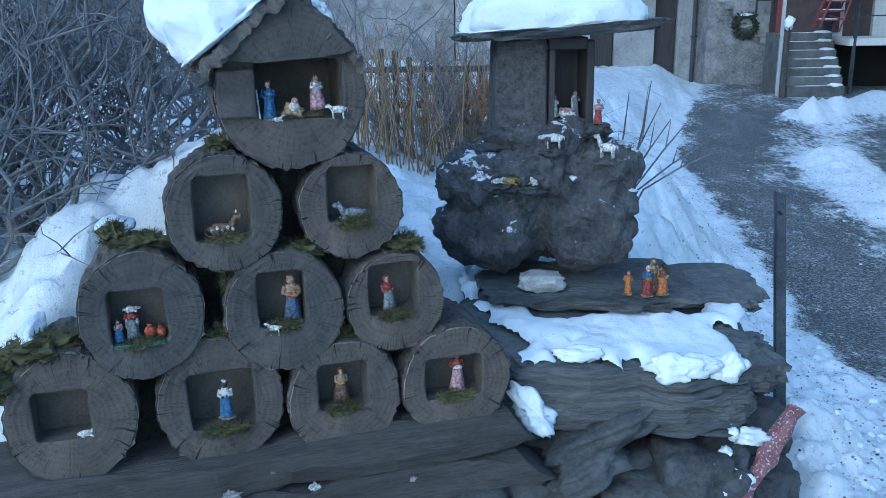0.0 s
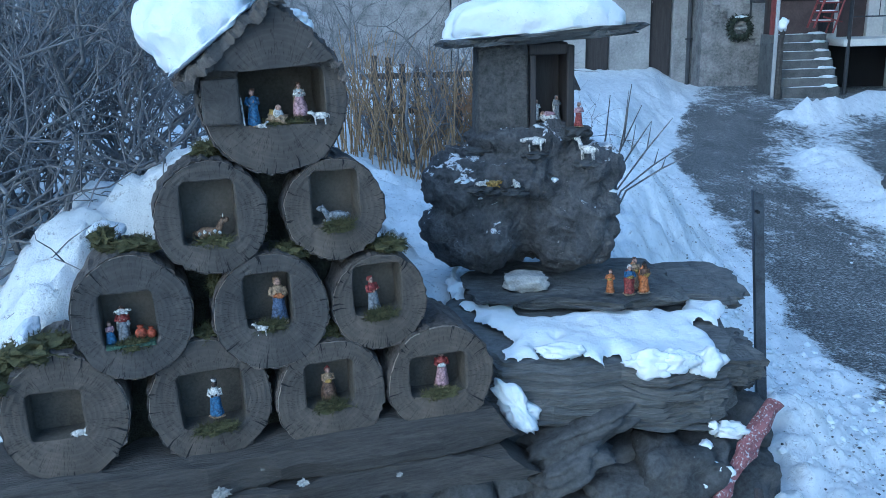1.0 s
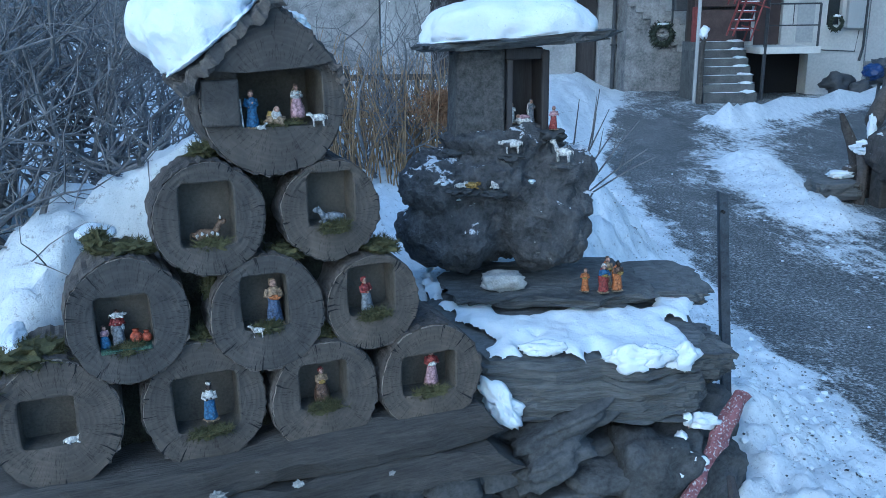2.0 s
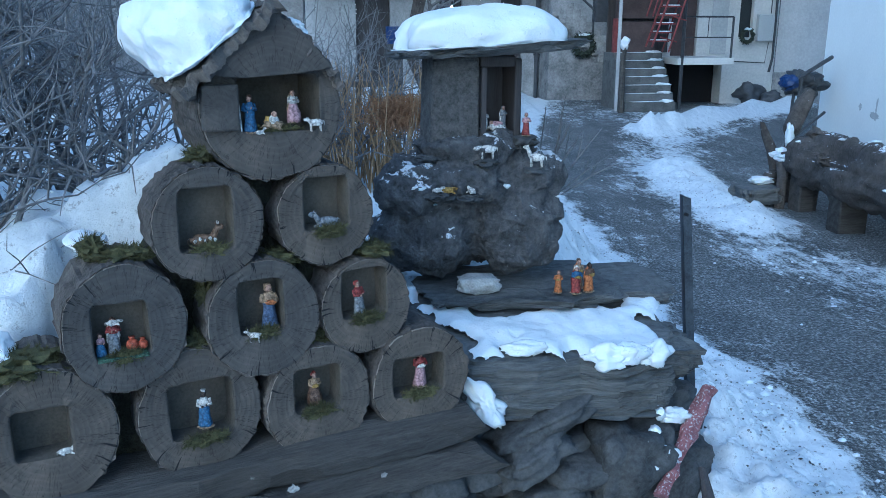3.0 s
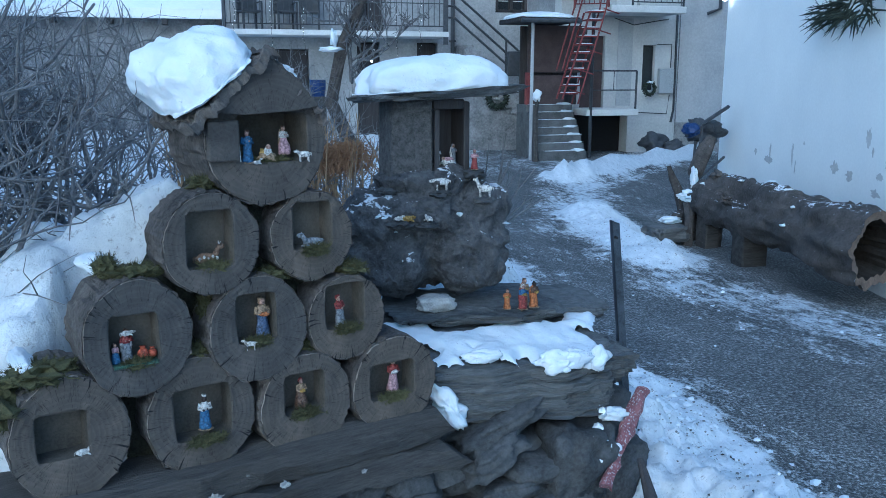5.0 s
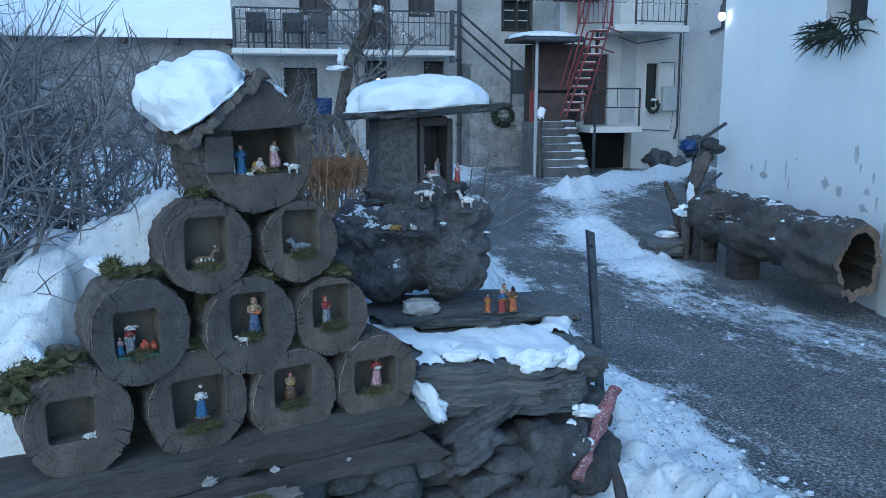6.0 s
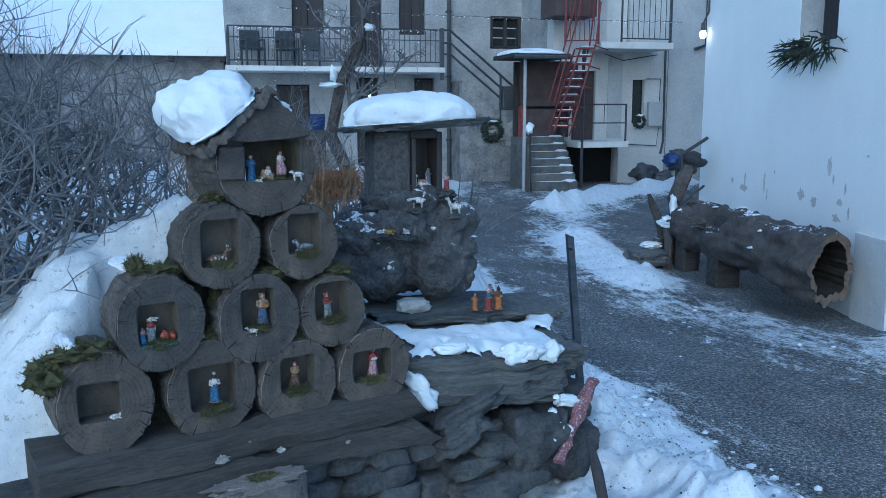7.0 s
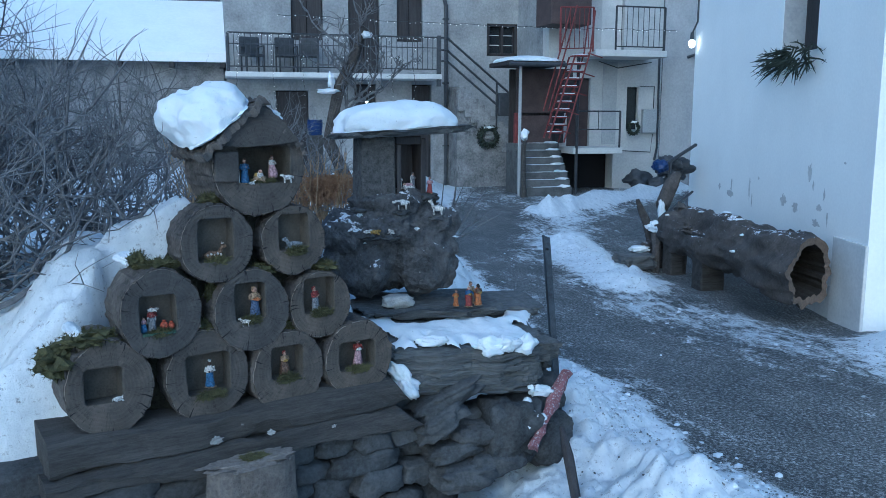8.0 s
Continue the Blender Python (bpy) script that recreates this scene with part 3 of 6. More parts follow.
# ---- beam, stump and dry-stone wall below the logs ----
beam = thing("timber_beam", "heavy split timber beam carrying the log stack", "beam", STACK)


def plank(x0, x1, y0, y1, z0, z1, skew, seed, rough=0.012):
    bm = bmesh.new()
    nx, nr = 44, 16
    rings = []
    for i in range(nx + 1):
        u = i / nx
        ring = []
        for k in range(nr):
            a = 6.28319 * k / nr
            c, s = math.cos(a), math.sin(a)
            c, s = math.copysign(abs(c) ** 0.4, c), math.copysign(abs(s) ** 0.4, s)
            y, z = (y0 + y1) / 2 + (y1 - y0) / 2 * c, (z0 + z1) / 2 + (z1 - z0) / 2 * s
            x = x0 + (x1 - x0) * u + skew * (-s) * (u > 0.9)
            w = rough * fbm((x * 2.2 + seed, y * 9, z * 14), 5)
            ring.append(bm.verts.new((x, y + w, z + w)))
        rings.append(ring)
    for u, v in zip(rings, rings[1:]):
        for k in range(nr):
            bm.faces.new((u[k], v[k], v[(k + 1) % nr], u[(k + 1) % nr]))
    bm.faces.new(rings[0])
    bm.faces.new(rings[-1][::-1])
    bmesh.ops.recalc_face_normals(bm, faces=bm.faces)
    return bm


part("plank", plank(-0.80, 0.66, -0.035, 0.36, 0.50, 0.645, 0.05, 1, 0.022), M_BEAM, beam)
part("plank", plank(-0.82, 0.70, -0.050, 0.34, 0.415, 0.515, 0.07, 2, 0.032), M_BEAM, beam)
for k, (s, z, w) in enumerate([(-0.205, 0.545, 0.02), (0.02, 0.53, 0.014), (0.30, 0.50, 0.008)]):
    ob = part("lichen", lump((0, 0, 0), (w, 0.006, w * 0.7), 3, 0.5, 6, k), M_PALE, None, "", STACK @ Matrix.Translation((s, -0.058, z)))
    tagged(ob, "pale lichen rosette on the timber beam", "lichen", "lichens", "stuff")
stump = thing("tree_stump", "short sawn stump with ribbed bark under the beam", "stump", STACK @ Matrix.Translation((-0.09, -0.12, 0.06)))
bm = bmesh.new()
rings = []
for j in range(13):
    z = -0.05 + 0.45 * j / 12
    rings.append([bm.verts.new(((0.175 + 0.02 * (1 - j / 12)) * (1 + 0.09 * noise.noise(Vector((math.cos(a) * 4, math.sin(a) * 4, z * 1.5))) + 0.05 * noise.noise(Vector((a * 6, z * 2, 3)))) * math.cos(a),
                                0.09 * math.sin(a) * (1 + 0.1 * noise.noise(Vector((a * 5, z, 1)))), z)) for a in [6.28319 * k / 60 for k in range(60)]])
for u, v in zip(rings, rings[1:]):
    for k in range(60):
        bm.faces.new((u[k], u[(k + 1) % 60], v[(k + 1) % 60], v[k]))
bm.faces.new(rings[-1])
part("bark", bm, M_BARK, stump)
part("cut_top", lump((0, 0, 0.40), (0.165, 0.08, 0.012), 4, 0.25, 5, 2), M_RIM, stump, "grey weathered cut top")
moss_tuft("moss", (-0.09, -0.12, 0.472), (0.07, 0.04, 0.012), 160, 77, "moss on the stump's top")

# great slate slab beside the logs
SLAB = Matrix.Translation((0.50, 2.62, 0))


def flat_rock(x0, x1, y0, y1, z0, z1, seed, tilt=(0, 0), rag=0.05, layers=7, n=56):
    """A flat bedded stone: stacked ragged courses with stepped edges."""
    bm = bmesh.new()
    cx, cy, hx, hy = (x0 + x1) / 2, (y0 + y1) / 2, (x1 - x0) / 2, (y1 - y0) / 2
    rings = []
    for j in range(layers + 1):
        f = j / layers
        for q in ((0, 1) if 0 < j < layers else (0,)):
            step = rag * (0.5 * noise.noise(Vector((seed, j * 3.3 + q * 1.7, 2)))) - (rag * 0.6 if j in (0,) else 0)
            ring = []
            for k in range(n):
                a = 6.28319 * k / n
                c, s = math.cos(a), math.sin(a)
                c, s = math.copysign(abs(c) ** 0.5, c), math.copysign(abs(s) ** 0.5, s)
                w = rag * fbm((c * 2.2 + seed, s * 2.2, f * 1.6 + q * 0.25), 5) + step
                x, y = cx + c * (hx + w), cy + s * (hy + w)
                z = z0 + (z1 - z0) * f + 0.012 * fbm((x * 4, y * 4, seed + f), 3) + tilt[0] * (x - cx) + tilt[1] * (y - cy)
                ring.append(bm.verts.new((x, y, z)))
            rings.append(ring)
    for u, v in zip(rings, rings[1:]):
        for k in range(n):
            bm.faces.new((u[k], u[(k + 1) % n], v[(k + 1) % n], v[k]))
    last = rings[-1]
    for shrink in (0.75, 0.5, 0.25):
        ring = [bm.verts.new((cx + (v.co.x - cx) * shrink, cy + (v.co.y - cy) * shrink, z1 + tilt[0] * (v.co.x - cx) * shrink + tilt[1] * (v.co.y - cy) * shrink + 0.014 * fbm((v.co.x * 3 * shrink, v.co.y * 3 * shrink, seed), 4))) for v in rings[-1]]
        for k in range(n):
            bm.faces.new((last[k], last[(k + 1) % n], ring[(k + 1) % n], ring[k]))
        last = ring
    bm.faces.new(last)
    bm.faces.new(rings[0][::-1])
    bm.normal_update()
    return bm


ob = part("slate_slab", flat_rock(-0.02, 0.93, 2.43, 3.05, 0.545, 0.765, 3, (-0.07, 0.16), 0.04, 12, 110), M_SLATE)
tagged(ob, "broad layered grey slate slab, partly under snow", "stone slab")
ob = part("slate_slab", flat_rock(0.06, 0.80, 2.72, 3.16, 0.80, 0.845, 8, (-0.03, 0.04), 0.06, 3, 70), M_SLATE)
tagged(ob, "thin dark slate slab bearing the boulder", "stone slab")
ob = part("slate_slab", flat_rock(0.60, 1.06, 2.84, 3.22, 0.765, 0.81, 12, (-0.05, 0.03), 0.05, 3, 60), M_SLATE)
tagged(ob, "thin broken slate slab at the wall's corner", "stone slab")
ob = part("slate_slab", flat_rock(0.78, 1.0, 2.52, 2.8, 0.60, 0.70, 15, (-0.05, 0.03), 0.04, 5, 50), M_SLATE)
tagged(ob, "broken slate block at the wall's corner", "stone slab")
ob = part("pale_stone", lump((0.25, 2.83, 0.875), (0.078, 0.05, 0.032), 4, 0.14, 2.5, 4, 0.7), M_PALE, None, "", I4, True)
tagged(ob, "pale speckled granite cobble on the slate slab", "stone")


def snow_sheet(name, outline, thick, seed, label, step=0.013, zf=None, rag=0.06):
    """Snow lying over a surface: a ragged-edged blanket inside an outline of (x, y) corners."""
    xs, ys = [p[0] for p in outline], [p[1] for p in outline]

    def inside(x, y):
        best, inn = 1e9, False
        for (x0, y0), (x1, y1) in zip(outline, outline[1:] + outline[:1]):
            if (y0 > y) != (y1 > y) and x < (x1 - x0) * (y - y0) / (y1 - y0) + x0:
                inn = not inn
            t = max(0, min(1, ((x - x0) * (x1 - x0) + (y - y0) * (y1 - y0)) / ((x1 - x0) ** 2 + (y1 - y0) ** 2)))
            best = min(best, math.hypot(x - x0 - t * (x1 - x0), y - y0 - t * (y1 - y0)))
        return best if inn else -best

    def depth(x, y):
        return inside(x, y) + rag * fbm((x * 6 + seed, y * 6, 3), 3) - 0.20 * max(0.0, fbm((x * 6 + 3, y * 8, seed), 2) - 0.18)

    bm = bmesh.new()
    nx, ny = int((max(xs) - min(xs) + 0.2) / step), int((max(ys) - min(ys) + 0.2) / step)
    verts = {}
    for i in range(nx):
        for j in range(ny):
            x, y = min(xs) - 0.1 + i * step, min(ys) - 0.1 + j * step
            d = depth(x, y)
            if d > -1.5 * step:
                if d < 0:
                    gx, gy = (depth(x + 0.01, y) - d) / 0.01, (depth(x, y + 0.01) - d) / 0.01
                    g = max(0.8, math.hypot(gx, gy)) ** 2
                    x, y = x - d * gx / g, y - d * gy / g
                k = 1 - math.exp(-max(0, d) / 0.022)
                z = zf(x, y) + thick * k * (1 + 0.5 * fbm((x * 4, y * 4, seed), 5) + 0.22 * fbm((x * 22, y * 22, 5), 3)) + 0.003 * noise.noise(Vector((x * 50, y * 50, 0))) - (0.012 if d < 0 else 0.0)
                verts[i, j] = bm.verts.new((x, y, z))
    for i in range(nx):
        for j in range(ny):
            q = [verts.get(c) for c in ((i, j), (i + 1, j), (i + 1, j + 1), (i, j + 1))]
            if all(q):
                bm.faces.new(q)
    for _ in range(4):
        bmesh.ops.smooth_vert(bm, verts=bm.verts, factor=0.5, use_axis_x=True, use_axis_y=True, use_axis_z=True)
    for v in [v for v in bm.verts if not v.link_faces]:
        bm.verts.remove(v)
    bm.normal_update()
    ob = part(name, bm, M_SNOW, None, "", I4, True)
    return tagged(ob, label, "snow", "snow on the slab", "stuff")


def slab_top(x, y):
    return 0.767 - 0.07 * (x - 0.455) + 0.16 * (y - 2.725)


snow_sheet("snow_blanket", [(0.0, 3.10), (0.06, 2.97), (0.20, 2.86), (0.25, 2.76), (0.54, 2.76), (0.77, 2.80), (0.80, 2.92), (1.02, 2.98), (1.0, 2.82), (0.85, 2.68), (0.84, 2.46), (0.62, 2.39), (0.52, 2.45), (0.42, 2.50), (0.22, 2.46), (0.10, 2.53), (0.04, 2.72)],
           0.030, 2, "melting ragged snow lying on the slate slab", 0.010, slab_top, 0.10)


for k, (p, sz) in enumerate([((0.62, 2.43, 0.725), (0.075, 0.03, 0.045)), ((0.80, 2.465, 0.715), (0.055, 0.03, 0.05)), ((0.70, 2.435, 0.73), (0.06, 0.03, 0.035)), ((0.34, 2.475, 0.755), (0.07, 0.03, 0.025))]):
    ob = part("snow_patch", lump(p, sz, 4, 0.22, 2.2, k), M_SNOW, None, "", I4, True)
    tagged(ob, "snow sagging over the slab's front edge", "snow", "snow on the slab", "stuff")

# ---- dry-stone retaining wall ----
wall_stones = thing("dry_stone_wall", "low dry-stone wall of flat dark stones", "stone wall", I4, "", "structure")
part("core", roughen(box((-1.1, 0.10, -0.2), (0.95, 0.45, 0.52), 0.03, STACK), 0.02, 6), M_STONE, wall_stones)
rs = random.Random(5)
for row, (zz, hh) in enumerate([(-0.05, 0.15), (0.10, 0.13), (0.22, 0.10), (0.31, 0.10)]):
    x = -1.1 + 0.09 * (row % 2)
    while x < 1.0:
        w = rs.uniform(0.18, 0.42)
        h = hh * rs.uniform(0.8, 1.15)
        bm = lump((0, 0, 0), (w / 2, rs.uniform(0.07, 0.11), h / 2 + 0.006), 3, 0.16, 3.2, row * 20 + x * 7, 0.55)
        part("stone", bm, M_STONE, wall_stones, "", STACK @ Matrix.Translation((x + w / 2, 0.10 + rs.uniform(-0.05, 0.035), zz + h / 2)) @ pose(0, 0, 0, rs.uniform(-6, 6), rs.uniform(-7, 7), rs.uniform(-8, 8)), True)
        x += w * 0.95
for cx, cy, cz, sx, sy, sz, tilt in [(0.40, 2.47, 0.49, 0.20, 0.10, 0.045, -22), (0.36, 2.40, 0.40, 0.13, 0.09, 0.05, -25), (0.55, 2.47, 0.31, 0.16, 0.12, 0.055, 4), (0.42, 2.42, 0.25, 0.14, 0.1, 0.045, -6),
                                     (0.72, 2.50, 0.30, 0.15, 0.16, 0.16, 5), (0.97, 2.74, 0.36, 0.10, 0.12, 0.12, 0), (0.95, 2.62, 0.18, 0.15, 0.12, 0.13, 10), (0.62, 2.42, 0.17, 0.15, 0.1, 0.06, 0),
                                     (0.46, 2.36, 0.14, 0.15, 0.10, 0.06, 0), (0.32, 2.50, 0.58, 0.07, 0.06, 0.05, 0), (0.99, 2.74, 0.55, 0.04, 0.06, 0.05, 0), (0.97, 2.72, 0.65, 0.045, 0.06, 0.045, 0)]:
    part("stone", lump((0, 0, 0), (sx, sy, sz), 4, 0.15, 3.0, cx * 9 + cz, 0.6), M_STONE, wall_stones, "", Matrix.Translation((cx, cy, cz)) @ pose(0, 0, 0, 0, tilt, 12), True)

# iron stake and the frosted bar leaning at the corner
stake = thing("iron_stake", "dark iron angle stake standing in the snow bank", "stake")
bm = bmesh.new()
top_p, low_p = Vector((1.062, 2.866, 1.163)), Vector((1.118, 2.70, -0.10))
ax = (top_p - low_p)
for w, d in (((-0.017, 0.017), (0.0, 0.006)), ((-0.017, -0.011), (0.0, 0.030))):
    vs = []
    for f in (0, 1):
        for (a, c) in ((w[0], d[0]), (w[1], d[0]), (w[1], d[1]), (w[0], d[1])):
            p = low_p + ax * f
            vs.append((p.x + a, p.y + c, p.z + (0.012 if f and a < 0 else 0)))
    o = len(bm.verts)
    bv = [bm.verts.new(v) for v in vs]
    for f in ((0, 1, 2, 3), (7, 6, 5, 4), (0, 4, 5, 1), (1, 5, 6, 2), (2, 6, 7, 3), (3, 7, 4, 0)):
        bm.faces.new([bv[i] for i in f])
bmesh.ops.recalc_face_normals(bm, faces=bm.faces)
part("angle_bar", bm, M_IRON, stake)
# solid black plug on the bar, painting the dark of a drilled opening
part("hole", tube([(1.057, 2.862, 1.105), (1.057, 2.84, 1.105)], 0.006, 10), M_DARK, stake)
bar = thing("leaning_bar", "frost-covered reddish bar leaning against the stones", "bar")
bm = roughen(tube([Vector((1.05, 2.545, 0.535)).lerp(Vector((0.80, 2.335, 0.24)), f / 14) for f in range(15)], [0.030 - 0.0005 * f for f in range(15)], 10), 0.016, 16)
part("bar", bm, M_PINK, bar)
for k, (p, sz) in enumerate([((0.84, 2.40, 0.36), (0.05, 0.03, 0.03)), ((0.80, 2.42, 0.44), (0.02, 0.02, 0.02)), ((0.89, 2.47, 0.47), (0.045, 0.03, 0.028)), ((0.78, 2.38, 0.33), (0.03, 0.02, 0.018)), ((0.83, 2.46, 0.49), (0.018, 0.02, 0.022))]):
    ob = part("snow_patch", lump(p, sz, 3, 0.3, 3, k), M_SNOW, None, "", I4, True)
    tagged(ob, "clump of snow caught among the wall stones", "snow", "snow on the wall", "stuff")
ob = part("snow_patch", lump((0, 0, 0), (0.045, 0.045, 0.085), 4, 0.32, 2.2, 9), M_SNOW, None, "", pose(0.20, 2.42, 0.585, 0, -38, 0), True)
tagged(ob, "tongue of snow between beam and slab", "snow", "snow on the wall", "stuff")

old_board = thing("board", "dark rotten board sticking out of the snow bank", "board")
part("plank", roughen(tube([(0.955, 2.36, 0.32), (0.94, 2.24, 0.22), (0.91, 2.06, 0.07)], [0.012, 0.024, 0.022], 8), 0.006, 20), M_DARKWOOD, old_board)

# ---- boulder and its little shrine ----
LOBES = [((0.25, 3.12, 1.13), (0.34, 0.24, 0.26)), ((0.03, 2.98, 1.20), (0.165, 0.15, 0.115)), ((0.10, 2.94, 1.02), (0.145, 0.13, 0.155)), ((0.42, 2.94, 1.07), (0.175, 0.13, 0.205)), ((0.47, 3.0, 1.24), (0.15, 0.14, 0.125)),
         ((0.22, 2.96, 1.24), (0.17, 0.14, 0.10)), ((0.0, 3.02, 1.03), (0.13, 0.15, 0.14)), ((0.27, 3.03, 1.36), (0.24, 0.17, 0.06))]
heart = Vector((0.25, 3.06, 1.14))
bm = bmesh.new()
bmesh.ops.create_icosphere(bm, subdivisions=6, radius=1)
for v in bm.verts:
    d, best = v.co.normalized(), 0.12
    for c, s in LOBES:
        o = [(heart[i] - c[i]) / s[i] for i in range(3)]
        w = [d[i] / s[i] for i in range(3)]
        qa, qb, qc = sum(x * x for x in w), sum(x * y for x, y in zip(o, w)), sum(x * x for x in o) - 1
        if qb * qb >= qa * qc:
            best = max(best, (-qb + math.sqrt(qb * qb - qa * qc)) / qa)
    v.co = heart + d * best * (1 + 0.05 * fbm(d * 3.0, 4))
bm.normal_update()
for v in bm.verts:
    p = v.co * 11
    cell = noise.cell_vector(Vector((p.x * 0.7, p.y * 0.7, p.z * 1.5)))
    v.co += v.normal * (0.006 + 0.042 * (noise.turbulence(p * 0.75, 6, True) - 0.85) + 0.014 * (cell.x - 0.5) + 0.010 * fbm(p * 2.4, 4))
bm.normal_update()
ob = part("boulder", bm, M_ROCK, None, "", I4, True)
tagged(ob, "big dark lumpy boulder dusted with snow and moss", "boulder")
for k in range(6):
    rr = random.Random(300 + k)
    x = rr.uniform(0.02, 0.58)
    z = 1.30 - 0.25 * rr.random() ** 1.3 if x > 0.3 else rr.uniform(1.12, 1.24)
    y = 2.90 - 0.12 * (1.34 - z) + rr.uniform(-0.03, 0.03)
    part_ob = part("snow_patch", lump((x, y - 0.03, z), (rr.uniform(0.006, 0.024), 0.02, rr.uniform(0.003, 0.008)), 2, 0.4, 4, k), M_SNOW, None, "", I4, True)
    tagged(part_ob, "thin dusting of snow on the boulder's ledges", "snow", "snow on the boulder", "stuff")

shrine = thing("shrine", "little hollow stone shrine under a slate roof", "shrine", pose(0.262, 3.03, 1.40, 0, 0, 6))
part("side_wall", roughen(box((-0.175, -0.09, -0.05), (0.005, 0.10, 0.29), 0.018), 0.010, 26, 2), M_ADOBE, shrine)
part("back_wall", roughen(box((0.005, 0.06, -0.05), (0.16, 0.11, 0.29), 0.01), 0.006, 20), M_DARKWOOD, shrine)
part("side_post", roughen(box((0.137, -0.085, -0.04), (0.163, 0.06, 0.28), 0.006), 0.003, 20), M_DARKWOOD, shrine)
part("lintel", roughen(box((0.005, -0.085, 0.250), (0.137, -0.02, 0.29), 0.006), 0.004, 20), M_DARKWOOD, shrine)
part("door_jamb", roughen(box((0.005, -0.10, -0.03), (0.026, -0.085, 0.250), 0.003), 0.002, 30), M_DARKWOOD, shrine)
part("floor", roughen(box((0.005, -0.085, -0.06), (0.137, 0.06, 0.02), 0.006), 0.004, 20), M_DARKWOOD, shrine)
roof_m = pose(0.315, 3.05, 1.695, -1, -3, 6)
ob = part("roof_slate", flat_rock(-0.34, 0.35, -0.21, 0.21, 0, 0.032, 21, (0, 0), 0.035, 3, 70), M_SLATE, None, "", roof_m)
tagged(ob, "thick slate roof slab of the shrine", "roof")
pillow((-0.32, -0.19), (0.28, 0.19), 0.135, 8, edge=3.6, wob=0.09, lean=-0.12, m=roof_m @ Matrix.Translation((0, 0, 0.035)), label="deep rounded cushion of snow on the shrine's roof")

# ---- houses across the lane ----
def wall_with_holes(x0, x1, z0, z1, y0, y1, holes):
    """A wall facing -y between x0..x1 and z0..z1, with openings (xa, xb, za, zb) right through it."""
    xs = sorted({x0, x1, *[h[0] for h in holes], *[h[1] for h in holes]})
    zs = sorted({z0, z1, *[h[2] for h in holes], *[h[3] for h in holes]})
    bm = bmesh.new()
    cells = {}
    for i in range(len(xs) - 1):
        for j in range(len(zs) - 1):
            cx, cz = (xs[i] + xs[i + 1]) / 2, (zs[j] + zs[j + 1]) / 2
            cells[i, j] = not any(a < cx < b and c < cz < d for a, b, c, d in holes)
    for (i, j), solid in cells.items():
        if not solid:
            continue
        a, b, c, d = xs[i], xs[i + 1], zs[j], zs[j + 1]

        def quad(*ps):
            bm.faces.new([bm.verts.new(p) for p in ps])

        quad((a, y0, c), (b, y0, c), (b, y0, d), (a, y0, d))
        quad((a, y1, d), (b, y1, d), (b, y1, c), (a, y1, c))
        if not cells.get((i - 1, j)):
            quad((a, y0, c), (a, y0, d), (a, y1, d), (a, y1, c))
        if not cells.get((i + 1, j)):
            quad((b, y0, c), (b, y1, c), (b, y1, d), (b, y0, d))
        if not cells.get((i, j - 1)):
            quad((a, y0, c), (a, y1, c), (b, y1, c), (b, y0, c))
        if not cells.get((i, j + 1)):
            quad((a, y0, d), (b, y0, d), (b, y1, d), (a, y1, d))
    bmesh.ops.remove_doubles(bm, verts=bm.verts, dist=1e-5)
    return bm


def bar_run(p, q, w=0.02):
    return tube([p, q], w, 6)


def railing(parent, p, q, height, step, mat, foot=0.1, r=0.012, posts=True):
    """Top and foot rails with upright bars between the points p and q on a floor."""
    p, q = Vector(p), Vector(q)
    up = Vector((0, 0, 1))
    part("top_rail", bar_run(p + up * height, q + up * height, r * 1.6), mat, parent)
    part("foot_rail", bar_run(p + up * foot, q + up * foot, r * 1.2), mat, parent)
    n = max(2, int((q - p).length / step))
    for k in range(n + 1):
        c = p.lerp(q, k / n)
        thick = r * 2.2 if k in (0, n) else r * 0.75
        part("post" if k in (0, n) else "baluster", bar_run(c + up * (0.0 if k in (0, n) else foot), c + up * height, thick), mat, parent)


FY = 20.5
house = thing("house", "old grey rendered farmhouse with a railed balcony", "house")
holes = [(2.73, 3.52, 2.82, 4.78), (1.32, 2.10, 3.62, 4.75), (3.96, 4.63, 3.64, 4.75), (6.38, 7.14, 3.37, 4.12), (2.86, 3.42, -0.2, 2.58), (4.34, 4.86, -0.2, 2.58), (0.9, 1.7, -0.2, 2.4)]
part("wall", wall_with_holes(-0.25, 10.5, -0.3, 6.8, FY, FY + 0.45, holes), M_RENDER, house)
part("side_wall", box((-0.25, FY + 0.452, -0.3), (0.15, FY + 7, 6.8)), M_RENDER, house)
part("roof", box((-0.8, FY - 0.7, 6.82), (11, FY + 7, 7.0), 0.02), M_SLATS, house, "snow-covered slate roof")
part("base_course", roughen(box((4.9, FY - 0.02, -0.25), (10.4, FY - 0.003, 1.6)), 0.004, 3), M_RUBBLE, house, "bare rubble lower wall")
# thin black panel in place of rooms; their darkness is in its colour
part("interior", box((-0.2, FY + 0.46, -0.2), (10.4, FY + 0.55, 6.7)), M_DARK, house, "flat near-black panel standing in for unlit rooms")
for xa, xb, za, zb in holes[:3]:
    s = part("shutter", box((xa + 0.02, FY + 0.10, za + 0.02), ((xa + xb) / 2 - 0.008, FY + 0.14, zb - 0.02), 0.006), M_DARKWOOD, house)
    s = part("shutter", box(((xa + xb) / 2 + 0.008, FY + 0.10, za + 0.02), (xb - 0.02, FY + 0.14, zb - 0.02), 0.006), M_DARKWOOD, house)
